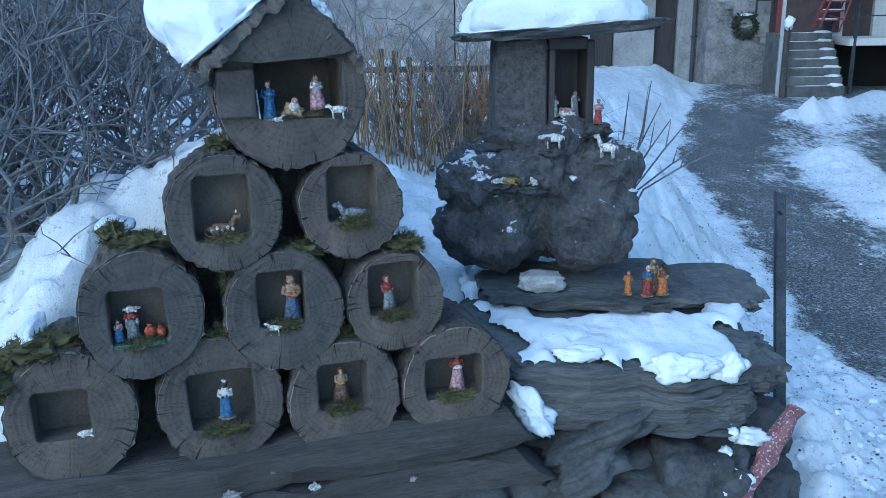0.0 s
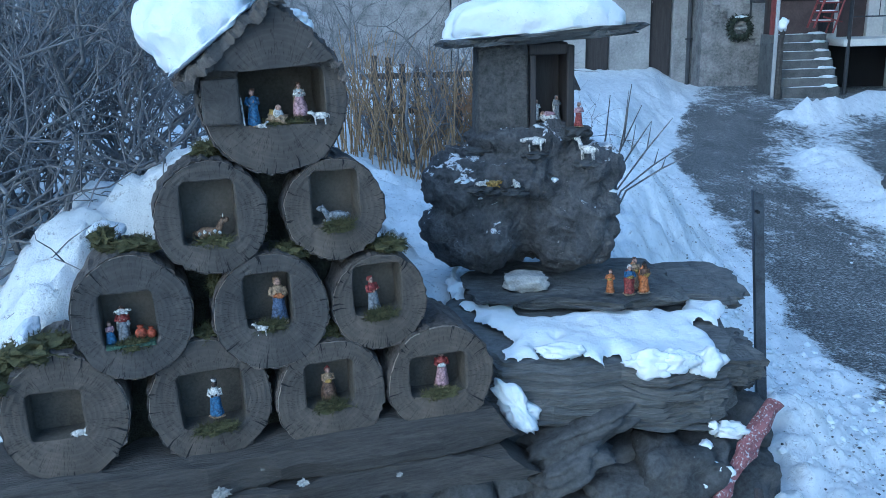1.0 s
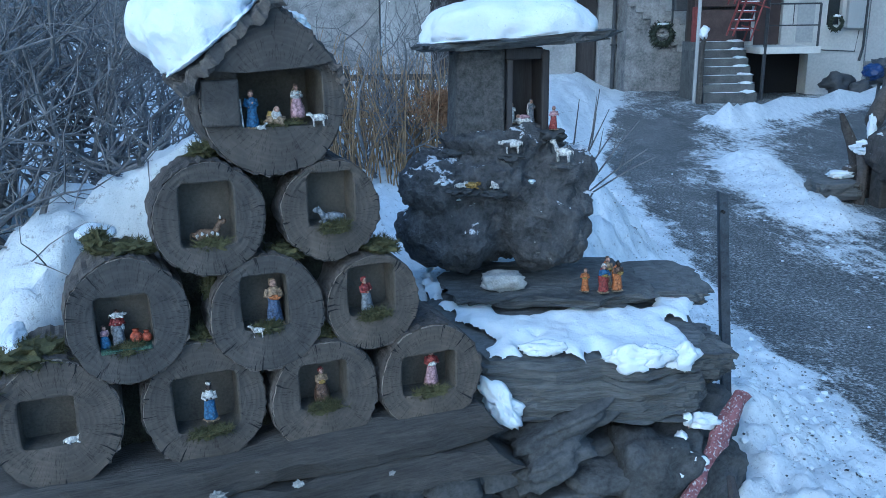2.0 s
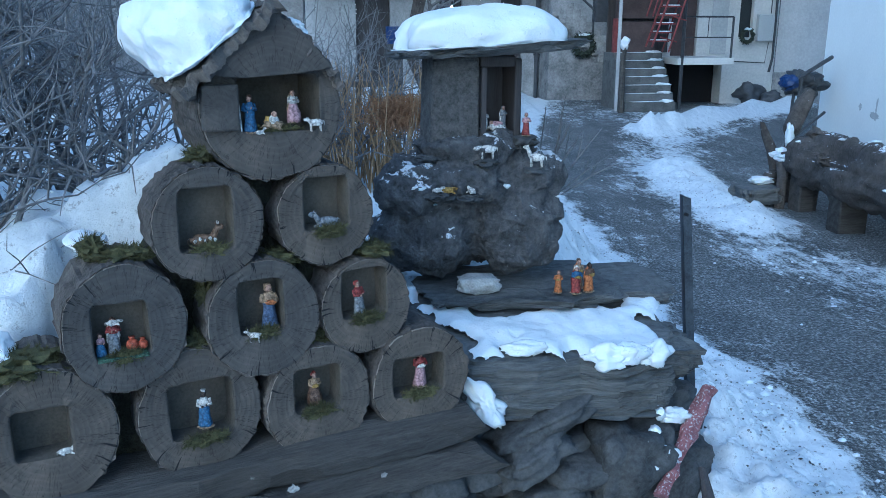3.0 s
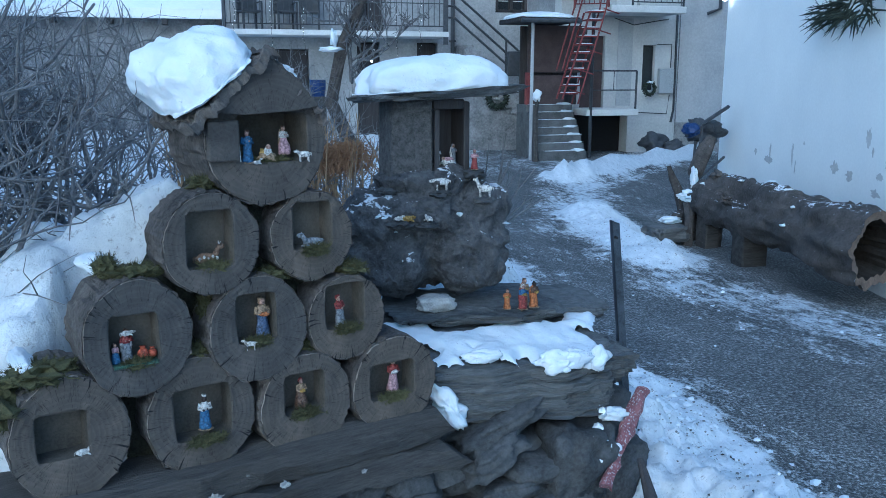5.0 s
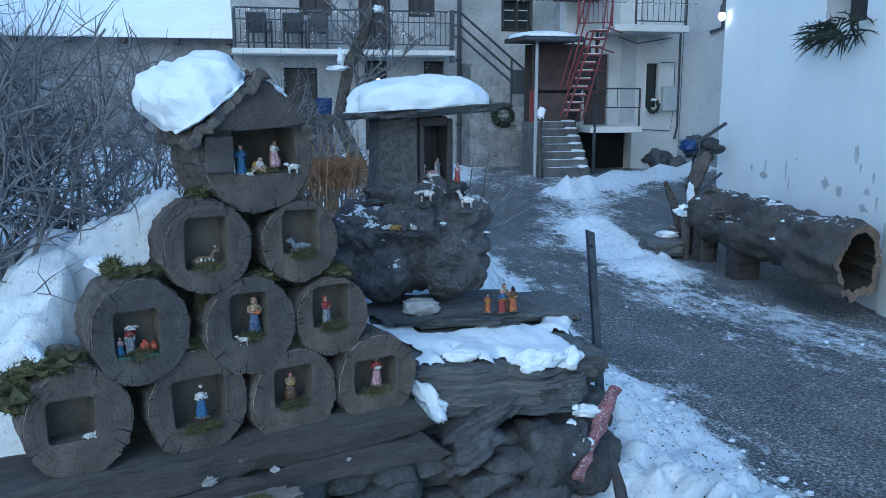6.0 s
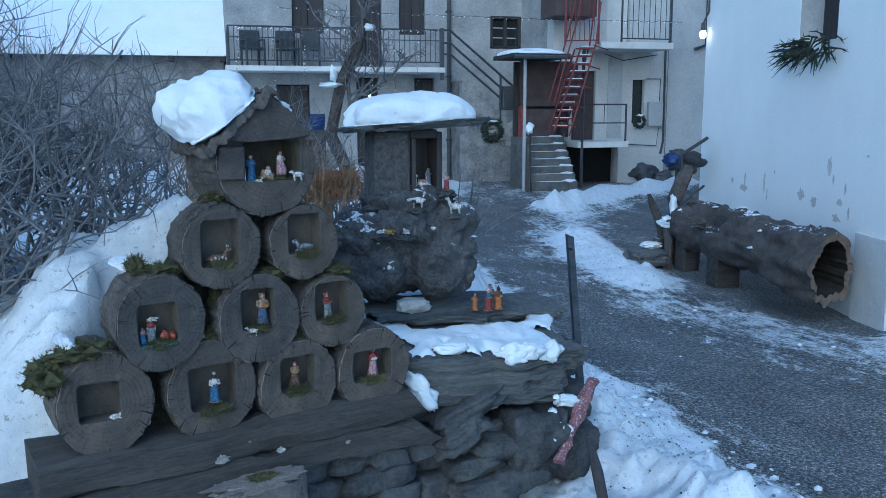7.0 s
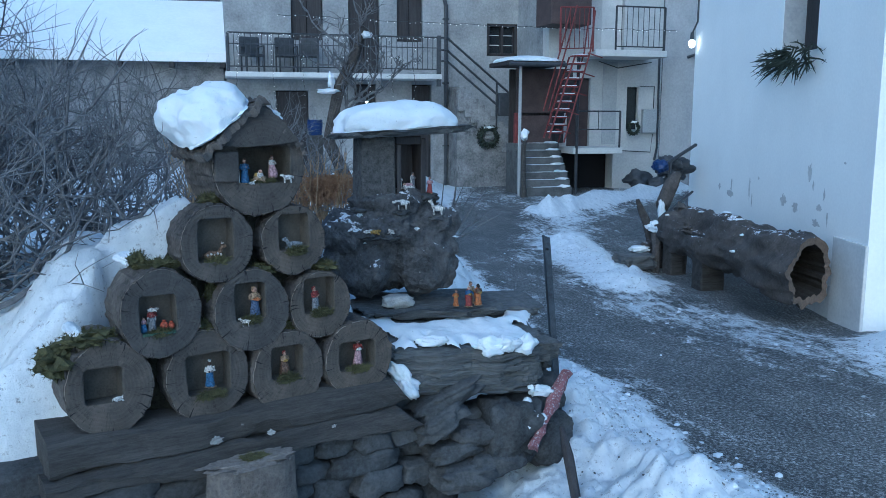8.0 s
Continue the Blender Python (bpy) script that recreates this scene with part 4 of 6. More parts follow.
for xa, xb, za, zb in holes[4:]:
    part("door", box((xa + 0.02, FY + 0.12, za), (xb - 0.02, FY + 0.17, zb - 0.03), 0.008), M_DARKWOOD, house)
xa, xb, za, zb = holes[3]
win = part("window", box((xa + 0.05, FY + 0.16, za + 0.05), (xb - 0.05, FY + 0.17, zb - 0.05)), GLASS, house)
for a, b in (((xa, za), (xa, zb)), ((xb, za), (xb, zb)), ((xa, za), (xb, za)), ((xa, zb), (xb, zb)), (((xa + xb) / 2, za), ((xa + xb) / 2, zb))):
    part("frame", box((min(a[0], b[0]) - 0.035, FY - 0.012, min(a[1], b[1]) - 0.035), (max(a[0], b[0]) + 0.035, FY + 0.15, max(a[1], b[1]) + 0.035), 0.005), M_DARKWOOD, win)
for k in (1, 2):
    part("muntin", box((xa + 0.03, FY + 0.135, za + (zb - za) * k / 3 - 0.01), (xb - 0.03, FY + 0.157, za + (zb - za) * k / 3 + 0.01)), M_PLINTH, win)

balcony = thing("balcony", "concrete balcony with a thin iron railing hung with lights", "balcony")
part("floor", box((-0.3, 19.4, 2.67), (4.85, FY - 0.003, 2.79), 0.012), M_PLINTH, balcony)
railing(balcony, (-0.22, 19.45, 2.79), (4.76, 19.45, 2.79), 0.88, 0.125, M_RAIL, 0.12)
part("middle_rail", bar_run((-0.22, 19.45, 3.42), (4.76, 19.45, 3.42), 0.012), M_RAIL, balcony)
part("corner_post", box((4.74, 19.42, 2.5), (4.84, 19.52, 3.72), 0.01), M_RAIL, balcony)
railing(balcony, (-0.22, 19.5, 2.79), (-0.22, 20.45, 2.79), 0.88, 0.14, M_RAIL, 0.12)
for x in (2.4, 3.75, 4.3):
    bm = bmesh.new()
    for k in range(4):
        a = k * 1.5708 + 0.785
        add_tube(bm, [(x, 19.44, 3.12), (x + 0.07 * math.cos(a), 19.44, 3.12 + 0.07 * math.sin(a)), (x + 0.09 * math.cos(a + 0.7), 19.44, 3.12 + 0.09 * math.sin(a + 0.7))], 0.012, 5)
    part("scroll", bm, M_RAIL, balcony)


def chair(x, y, z, turn):
    c = thing("balcony_chair", "dark plastic armchair on the balcony", "chair", pose(x, y, z, 0, 0, turn), "balcony chairs")
    part("seat", box((-0.24, -0.24, 0.38), (0.24, 0.24, 0.43), 0.02), M_RAIL, c)
    part("backrest", box((-0.24, 0.20, 0.43), (0.24, 0.25, 0.85), 0.03), M_RAIL, c)
    for a in (-0.21, 0.21):
        part("armrest", box((a - 0.025, -0.22, 0.60), (a + 0.025, 0.20, 0.63), 0.01), M_RAIL, c)
        for b in (-0.21, 0.21):
            part("leg", box((a - 0.02, b - 0.02, 0), (a + 0.02, b + 0.02, 0.60 if b < 0 else 0.40), 0.005), M_RAIL, c)


chair(1.15, 19.95, 2.79, 8)
chair(1.68, 19.9, 2.79, -6)
chair(0.35, 19.95, 2.79, 15)

drain = thing("drainpipe", "dark downpipe fixed to the farmhouse wall", "pipe")
part("pipe", tube([(5.22, FY - 0.09, -0.2), (5.22, FY - 0.09, 4.55), (5.16, FY - 0.09, 4.75), (5.16, FY - 0.09, 6.7)], 0.05, 8), M_RAIL, drain)
for z in (1.0, 2.6, 4.2):
    part("bracket", box((5.15, FY - 0.15, z), (5.29, FY - 0.001, z + 0.04)), M_RAIL, drain)

# outside stair along the farmhouse
ext = thing("outside_stair", "rubble outside stair with slanting iron handrail", "stair")
n_st = 12
for k in range(n_st):
    x = 5.32 + 2.0 * k / n_st
    z = 2.55 - 1.75 * (k + 1) / n_st
    part("step", roughen(box((x, 19.55, z - 0.5), (x + 0.19, FY - 0.025, z + 0.10), 0.01), 0.006, 8), M_RUBBLE, ext)
part("stair_wall", from_lists([(5.30, 19.62, -0.3), (7.35, 19.62, -0.3), (7.35, 19.62, 0.78), (5.30, 19.62, 2.45), (5.30, FY - 0.03, -0.3), (7.35, FY - 0.03, -0.3), (7.35, FY - 0.03, 0.78), (5.30, FY - 0.03, 2.45)],
                              [(0, 1, 2, 3), (7, 6, 5, 4), (0, 4, 5, 1), (1, 5, 6, 2), (2, 6, 7, 3), (3, 7, 4, 0)]), M_RUBBLE, ext)
for dz in (0.0, -0.30, -0.56):
    part("handrail", tube([(4.8, 19.56, 3.68 + dz), (5.02, 19.56, 3.68 + dz), (6.95, 19.56, 2.12 + dz)], 0.028, 6), M_RAIL, ext)
part("post", bar_run((6.32, 19.56, 1.5), (6.32, 19.56, 2.62), 0.028), M_RAIL, ext)
ob = part("letter_box", box((6.33, 19.40, 1.78), (6.72, 19.53, 2.36), 0.02), M_RAIL)
tagged(ob, "dark box fastened to the stair handrail", "box")


def wreath(name, c, r, seed, label, sprigs=220):
    rnd = random.Random(seed)
    bm = bmesh.new()
    for _ in range(sprigs):
        a = rnd.uniform(0, 6.28)
        rr = r * rnd.uniform(0.72, 1.05)
        p = Vector((rr * math.cos(a), rnd.uniform(-0.05, 0.03), rr * math.sin(a)))
        d = Vector((math.cos(a + rnd.uniform(-1.6, 1.6)), rnd.uniform(-0.6, 0.2), math.sin(a + rnd.uniform(-1.6, 1.6)))) * r * 0.35
        add_tube(bm, [p, p + d * 0.5, p + d], [0.012, 0.012, 0.003], 4)
    w = thing(name, label, "wreath", Matrix.Translation(c))
    part("greenery", bm, M_FUR, w)
    bmr = bmesh.new()
    for k in range(14):
        a = 6.283 * k / 14
        join_into(bmr, lump((r * 0.85 * math.cos(a), -0.05, r * 0.85 * math.sin(a)), (r * 0.24, 0.04, r * 0.24), 2, 0.2, 3, k))
    part("ring", bmr, M_FUR, w)
    part("snow", lump((0, -0.06, r * 0.95), (r * 0.5, 0.04, 0.03), 3, 0.3, 3, seed), M_SNOW, w, "fresh snow along the top")
    return w


wr = wreath("wreath", (6.10, 19.54, 1.27), 0.24, 1, "dark fir wreath with snow on the rubble wall")
part("bow", lump((0, -0.09, -0.02), (0.10, 0.03, 0.03), 3, 0.4, 3, 3), M_PALE, wr, "small pale ornaments")

# porch and steps
porch = thing("porch", "small wooden porch with a snow-covered roof", "porch")
part("roof", box((5.70, 16.9, 2.90), (7.05, 18.28, 3.0), 0.015), M_DARKWOOD, porch)
part("gutter", tube([(5.72, 16.86, 2.92), (7.05, 16.86, 2.92)], 0.05, 8), M_RAIL, porch)
part("post", box((6.0, 17.0, -0.1), (6.06, 17.06, 2.9), 0.01), M_GREY, porch)
part("panel", box((6.20, 17.75, 1.86), (7.60, 17.80, 2.88), 0.006), M_BROWNPANEL, porch)
part("red_post", box((6.16, 17.70, 1.0), (6.26, 17.82, 1.86), 0.01), M_RED, porch)
part("low_panel", box((6.28, 17.76, 1.14), (7.1, 17.80, 1.80), 0.006), M_BROWNPANEL, porch)
part("rear_door", box((6.2, 18.24, 1.14), (7.6, 18.29, 2.88), 0.006), M_DARKWOOD, porch)
pillow((5.68, 16.86), (7.0, 18.2), 0.12, 12, edge=4.5, wob=0.05, m=Matrix.Translation((0, 0, 3.0)), label="snow lying on the porch roof")
steps = thing("front_steps", "flight of worn concrete steps edged with snow", "steps")
for k in range(7):
    part("step", roughen(box((6.12, 16.75 + 0.14 * k, -0.25), (7.22, 18.2, 0.04 + 0.16 * (k + 1)), 0.015), 0.003, 6), M_CONCRETE, steps)
    ob = part("snow_patch", lump((6.6, 16.80 + 0.14 * k, 0.045 + 0.16 * (k + 1)), (0.30, 0.035, 0.007), 3, 0.4, 4, k + 30), M_SNOW, None, "", I4, True)
    tagged(ob, "thin trodden snow on a step", "snow", "snow on the steps", "stuff")
    ob = part("snow_patch", lump((7.05, 16.83 + 0.14 * k, 0.05 + 0.16 * (k + 1)), (0.15, 0.08, 0.035), 3, 0.25, 3, k), M_SNOW, None, "", I4, True)
    tagged(ob, "snow left at the edge of a step", "snow", "snow on the steps", "stuff")
part("old_post", roughen(tube([(6.02, 16.7, -0.1), (6.03, 16.75, 1.05), (6.05, 16.7, 1.35)], [0.06, 0.05, 0.045], 8), 0.01, 8), M_BEAM, steps)
ob = part("snow_patch", lump((6.03, 16.68, 1.38), (0.08, 0.08, 0.12), 3, 0.3, 3, 3), M_SNOW, None, "", I4, True)
tagged(ob, "snow sticking to the old gate post", "snow", "snow on the steps", "stuff")

# wing with platform, upper balcony and red fire stair
wing = thing("house", "pale rendered wing with a raised platform and balcony", "house")
wh = [(9.28, 9.60, 1.46, 2.50), (7.5, 8.95, -0.3, 0.92), (8.55, 9.15, 3.35, 5.2), (7.7, 8.3, 1.06, 2.7)]
part("wall", wall_with_holes(7.2, 10.2, -0.3, 6.8, 18.3, 18.7, wh), M_WING, wing)
part("loggia", box((6.85, 17.35, 3.85), (7.85, 18.29, 5.6), 0.02), M_BROWNPANEL, wing, "reddish brown boarded loggia")
part("side_wall", box((7.2, 18.702, -0.3), (7.5, FY - 0.003, 6.8)), M_RENDER, wing)
part("roof", box((6.9, 17.4, 6.81), (10.8, 20.4, 6.95), 0.02), M_SLATS, wing)
# black panel behind the wing's openings, painting the dark of the rooms
part("interior", box((7.5, 18.72, -0.2), (10.1, 18.8, 6.7)), M_DARK, wing, "flat near-black panel standing in for unlit rooms")
part("window", box((9.28, 18.42, 1.46), (9.60, 18.44, 2.50)), GLASS, wing)
part("balcony_door", box((8.55, 18.45, 3.35), (9.15, 18.49, 5.2)), M_PLINTH, wing)
part("door", box((7.7, 18.40, 1.06), (8.3, 18.45, 2.7), 0.01), M_BROWNPANEL, wing)
part("render_patch", box((8.62, 18.285, 1.1), (9.0, 18.297, 3.1)), M_GREY, wing, "bare grey render")
part("platform", box((7.40, 17.2, 0.92), (8.66, 18.297, 1.06), 0.012), M_PLINTH, wing)
part("upper_balcony", box((7.9, 17.2, 3.15), (9.72, 18.297, 3.30), 0.012), M_PLINTH, wing)
rail_a = thing("railing", "plain dark railing of the raised platform", "railing")
railing(rail_a, (7.50, 17.25, 1.06), (8.60, 17.25, 1.06), 0.84, 0.55, M_RAIL, 0.42)
rail_b = thing("railing", "dark upright bars of the upper balcony's railing", "railing")
railing(rail_b, (8.42, 17.24, 3.30), (9.66, 17.24, 3.30), 0.98, 0.13, M_RAIL, 0.08)
rail_c = thing("railing", "reddish balcony railing over the fire stair", "railing")
railing(rail_c, (6.95, 17.0, 3.2), (7.85, 17.24, 3.25), 0.98, 0.12, M_RED, 0.08)
part("support_post", bar_run((7.50, 17.22, -0.1), (7.50, 17.22, 3.15), 0.04), M_RAIL, wing)
fire = thing("fire_stair", "steep red-painted metal stair with snowy treads", "stair")
for k in range(11):
    f = k / 10
    x, z = 6.84 + 0.56 * f, 1.40 + 1.70 * f
    tr = part("tread", box((x - 0.19, 16.75, z), (x + 0.15, 17.05, z + 0.03), 0.004), M_RED, fire)
    part("snow", box((x - 0.17, 16.75, z + 0.031), (x + 0.10, 16.98, z + 0.05), 0.008), M_SNOW, tr)
for y in (16.74, 17.06):
    part("stringer", tube([(6.62, y, 1.30), (7.20, y, 3.10)], 0.022, 6), M_RED, fire)
    part("handrail", tube([(6.98, y, 1.20), (7.56, y, 3.2), (7.66, y, 4.1)], 0.018, 6), M_RED, fire)
    part("handrail", tube([(6.60, y, 1.9), (7.08, y, 3.6), (7.22, y, 4.2)], 0.018, 6), M_RED, fire)
for k in range(5):
    part("brace", bar_run((6.78 + 0.18 * k, 16.74, 1.5 + 0.42 * k), (7.14 + 0.18 * k, 16.74, 1.4 + 0.42 * k), 0.014), M_RED, fire)
ob = part("meter_box", box((9.68, 18.18, 1.38), (10.06, 18.297, 1.96), 0.012), M_METALBOX)
tagged(ob, "grey metal meter box on the wing's wall", "box")
cable = thing("conduit", "black conduit running down the wing's corner", "pipe")
part("pipe", tube([(10.1, 18.24, 3.2), (10.12, 18.24, 1.0), (10.06, 18.24, 0.7)], 0.03, 6), M_RAIL, cable)
part("loop", tube([(9.0, 18.26, 0.95), (9.95, 18.26, 0.9), (10.0, 18.26, 1.35)], 0.012, 5), M_RAIL, cable)
part("loop", tube([(9.62, 18.26, 2.52), (10.0, 18.26, 2.52), (10.0, 18.26, 1.98)], 0.012, 5), M_RAIL, cable)
part("loop", tube([(8.5, 18.27, 3.1), (9.0, 18.27, 2.95), (9.9, 18.27, 3.1)], 0.012, 5), M_RAIL, cable)
wreath("wreath", (9.40, 18.15, 1.50), 0.15, 5, "fir sprigs hung at the wing's window sill", 120)
grey = thing("house", "grey-blue rendered house side", "house")
part("wall", from_lists([(10.2, 18.25, -0.3), (13.6, 14.2, -0.3), (13.6, 14.2, 6.8), (10.2, 18.25, 6.8), (10.5, 18.6, -0.3), (14, 14.5, -0.3), (14, 14.5, 6.8), (10.5, 18.6, 6.8)],
                        [(0, 1, 2, 3), (7, 6, 5, 4), (0, 4, 5, 1), (1, 5, 6, 2), (2, 6, 7, 3), (3, 7, 4, 0)]), M_GREY, grey)
part("roof", from_lists([(9.9, 17.9, 6.82), (13.4, 13.7, 6.82), (15.2, 15.2, 7.6), (11.7, 19.4, 7.6)], [(0, 1, 2, 3)]), M_SLATS, grey)
part("base_course", from_lists([(10.18, 18.24, -0.3), (13.58, 14.19, -0.3), (13.58, 14.19, 0.7), (10.18, 18.24, 0.7)], [(0, 1, 2, 3)]), M_RUBBLE, grey)
ob = part("drainpipe", tube([(10.75, 17.5, 5.0), (10.75, 17.5, 3.3), (10.55, 17.7, 3.2)], 0.04, 8), M_RAIL)
tagged(ob, "dark rain pipe on the grey house", "pipe")

# parked clutter before the garage
for k, (x, y, z, s) in enumerate([(9.35, 17.7, 0.25, 0.22), (9.75, 17.5, 0.2, 0.16)]):
    ob = part("tarpaulin", lump((x, y, z), (s * 1.4, s, s), 3, 0.25, 2.5, k), M_RAIL, None, "", I4, True)
    tagged(ob, "dark tarpaulin heap against the wing's wall", "tarpaulin", "tarpaulins")

# low shed with a snowy roof at the left of the farmhouse
shed = thing("shed", "low dark shed under a thick white snow roof", "shed")
part("wall", box((-6.5, 21.5, -0.3), (-0.3, 25, 3.1)), M_RUBBLE, shed)
part("roof", from_lists([(-7, 21, 3.08), (-0.25, 21, 3.08), (-0.25, 23.6, 4.62), (-7, 23.6, 4.55), (-7, 21, 3.30), (-0.25, 21, 3.30), (-0.25, 23.6, 4.85), (-7, 23.6, 4.78), (-0.25, 26, 3.2), (-7, 26, 3.2)],
                        [(4, 5, 6, 7), (0, 1, 5, 4), (1, 2, 6, 5), (0, 4, 7, 3), (3, 2, 1, 0), (7, 6, 8, 9)]), M_SLATS, shed)
for k in range(6):
    part("rafter_end", box((-6.4 + k * 1.2, 20.95, 2.95), (-6.28 + k * 1.2, 21.4, 3.07)), M_DARKWOOD, shed)
far = thing("house", "dim house behind the garden shrubs", "house")
part("wall", box((-14, 15, -0.3), (-7.6, 21, 4.2)), M_RENDER, far)
part("roof", from_lists([(-14.5, 14.5, 4.2), (-7.2, 14.5, 4.2), (-7.2, 18, 6.2), (-14.5, 18, 6.2), (-14.5, 21.5, 4.2), (-7.2, 21.5, 4.2)], [(0, 1, 2, 3), (3, 2, 5, 4), (1, 5, 2), (0, 3, 4)]), M_SLATS, far)
for x in (-12.5, -10.5, -8.8):
    part("window", box((x, 14.96, 1.6), (x + 0.8, 15.02, 2.8), 0.01), GLASS, far)

# wooded slope closing the valley
bm = bmesh.new()
rows = []
for j in range(22):
    rows.append([bm.verts.new((-160 + 8 * i, 48 + 7 * j, -1 + 4.6 * j * (1 + 0.3 * fbm((i * 0.13, j * 0.2, 0), 3)) + 1.5 * fbm((i * 0.9, j * 0.9, 3), 3))) for i in range(46)])
for u, v in zip(rows, rows[1:]):
    for i in range(45):
        bm.faces.new((u[i], u[i + 1], v[i + 1], v[i]))
M_HILL = rough_stuff("winter_wood", (0.02, 0.02, 0.02), (0.16, 0.16, 0.16), 0.25, 2.5, 0.95, 0.6, 0.5)
tagged(part("backdrop", bm, M_HILL, None, "", I4, True), "dark bare winter woods on the valley side", "hillside", "", "structure")

# ---- white house beside the lane ----
WALL = pose(4.98, 5.02, 0, 0, 0, 75)
# in this frame x runs along the wall away from the near corner and +y points into the lane
white = thing("house", "white plastered house wall with a flaking foot", "house", WALL)
part("wall", wall_with_holes(0, 5.68, -0.4, 7.0, -0.45, 0.0, [(1.36, 2.28, 2.47, 3.75)]), M_WHITE, white)
part("end_wall", box((0.003, -6, -0.4), (0.45, -0.453, 7.0)), M_WHITE, white)
part("far_wall", box((5.23, -6, -0.4), (5.677, -0.453, 7.0)), M_WHITE, white)
part("roof", box((-0.5, -6.2, 7.02), (6.2, 0.6, 7.2), 0.02), M_SLATS, white)
part("plinth", roughen(box((-0.03, 0.003, -0.4), (0.62, 0.035, 0.66), 0.008), 0.004, 8), M_PLINTH, white, "patched cement foot")
part("plinth", roughen(box((0.623, 0.002, -0.4), (5.66, 0.012, 0.16), 0.003), 0.002, 8), M_PLINTH, white, "patched cement foot")
# black panel behind the window instead of a modelled room
part("room", box((1.2, -0.6, 2.3), (2.4, -0.5, 3.9)), M_DARK, white, "flat near-black panel standing in for the unlit room")
win = part("window", box((1.38, -0.30, 2.49), (2.26, -0.29, 3.73)), GLASS, white)
# grey lining puts the shade of the window reveal into its colour
part("jamb", box((2.265, -0.30, 2.47), (2.279, -0.004, 3.75)), M_GREY, white, "window reveal lined in grey to carry its shade")
part("sash", box((1.37, -0.28, 2.48), (2.26, -0.24, 3.74), 0.006), M_DARKWOOD, win)
for k, (s, z, w, h) in enumerate([(3.75, 0.79, 0.15, 0.05), (3.72, 0.9, 0.03, 0.09), (3.05, 0.92, 0.03, 0.14), (2.95, 0.78, 0.02, 0.09), (1.98, 0.87, 0.09, 0.06), (1.63, 0.83, 0.08, 0.06), (1.32, 1.22, 0.05, 0.09), (1.22, 1.1, 0.02, 0.05),
                                   (1.05, 0.88, 0.07, 0.03), (1.12, 0.72, 0.08, 0.04), (0.85, 0.80, 0.02, 0.07), (2.75, 1.06, 0.03, 0.02), (0.55, 1.36, 0.03, 0.012), (0.95, 1.02, 0.02, 0.06), (4.2, 0.85, 0.05, 0.04)]):
    part("flaked_patch", lump((s, 0.0, z), (w * 0.75, 0.0035, h * 0.8), 3, 0.5, 5, k + 3), M_PEEL, white)
lamp = thing("wall_lamp", "lit bare bulb hanging from a cable on the wall corner", "lamp", WALL @ Matrix.Translation((5.52, 0.10, 2.88)))
part("bulb", lump((0, 0, -0.02), (0.05, 0.05, 0.065), 3, 0.0), M_BULB, lamp, "glowing bulb", I4, True)
part("socket", tube([(0, 0, 0.03), (0, 0, 0.14)], [0.032, 0.026], 10), M_RAIL, lamp)
part("cable", tube([(0, 0, 0.13), (0.03, -0.08, 0.30), (0.06, -0.09, 0.8), (0.06, -0.09, 3.5)], 0.014, 6), M_RAIL, lamp)
rnd = random.Random(21)
bm = bmesh.new()
for _ in range(85):
    p = Vector((rnd.uniform(1.38, 2.2), rnd.uniform(0.0, 0.12), 2.40 + rnd.uniform(-0.08, 0.12)))
    d = Vector(((p.x - 1.75) * 0.7 + rnd.uniform(-0.25, 0.25), rnd.uniform(0.02, 0.22), rnd.uniform(-0.22, 0.06)))
    if p.x > 1.9:
        d.x += 0.12
    add_tube(bm, [p, p + d * 0.6, p + d + Vector((0, 0, -0.03))], [0.010, 0.008, 0.002], 4)
    for _ in range(5):
        q = p + d * rnd.uniform(0.2, 0.95)
        add_tube(bm, [q, q + Vector([rnd.uniform(-0.05, 0.05) for _ in range(3)])], [0.004, 0.001], 3)
sprig = thing("fir_sprigs", "bunch of dark fir branches on the window sill", "fir branches", WALL)
part("greenery", bm, M_FUR, sprig)

# hollow trunk on block legs along the white wall
A, B = Vector((4.68, 5.36, 0.36)), Vector((5.02, 8.35, 0.34))
axis = (B - A)
tm = Matrix.Translation(A) @ axis.to_track_quat("Y", "Z").to_matrix().to_4x4()
L = axis.length
trunk = thing("hollow_trunk", "long hollowed trunk lying on block legs, dusted with snow", "trunk", tm)
nr, ny = 56, 60


def trunk_r(a, u, inner=0.0):
    r = 0.30 - 0.05 * smoothstep(0.05, 0.5, u) * (0.4 - math.sin(a)) + 0.085 * fbm((math.cos(a) * 1.5, math.sin(a) * 1.5, u * 4), 5) + 0.016 * noise.noise(Vector((math.cos(a) * 7, math.sin(a) * 7, u * 12))) + 0.007 * noise.noise(Vector((math.cos(a) * 16, math.sin(a) * 16, u * 30)))
    open_top = smoothstep(0.56, 0.62, u) * smoothstep(0.88, 0.80, u) * smoothstep(0.62, 0.35, abs(a - 2.25) + 0.12 * noise.noise(Vector((u * 14, 0, 0))))
    return r - inner, open_top


bm = bmesh.new()
rings = []
for j in range(ny + 1):
    u = j / ny
    ring = []
    for k in range(nr):
        a = 6.28319 * k / nr
        r, o = trunk_r(a, u)
        r *= 1 - 0.62 * o
        z = r * math.sin(a)
        ring.append(bm.verts.new((r * math.cos(a), L * u + (0.42 * r * math.cos(a) + 0.02 * fbm((math.cos(a) * 3, math.sin(a) * 3, 1), 3)) * max(0.0, 1 - 6 * u), z)))
    rings.append(ring)
for u, v in zip(rings, rings[1:]):
    for k in range(nr):
        bm.faces.new((u[k], v[k], v[(k + 1) % nr], u[(k + 1) % nr]))
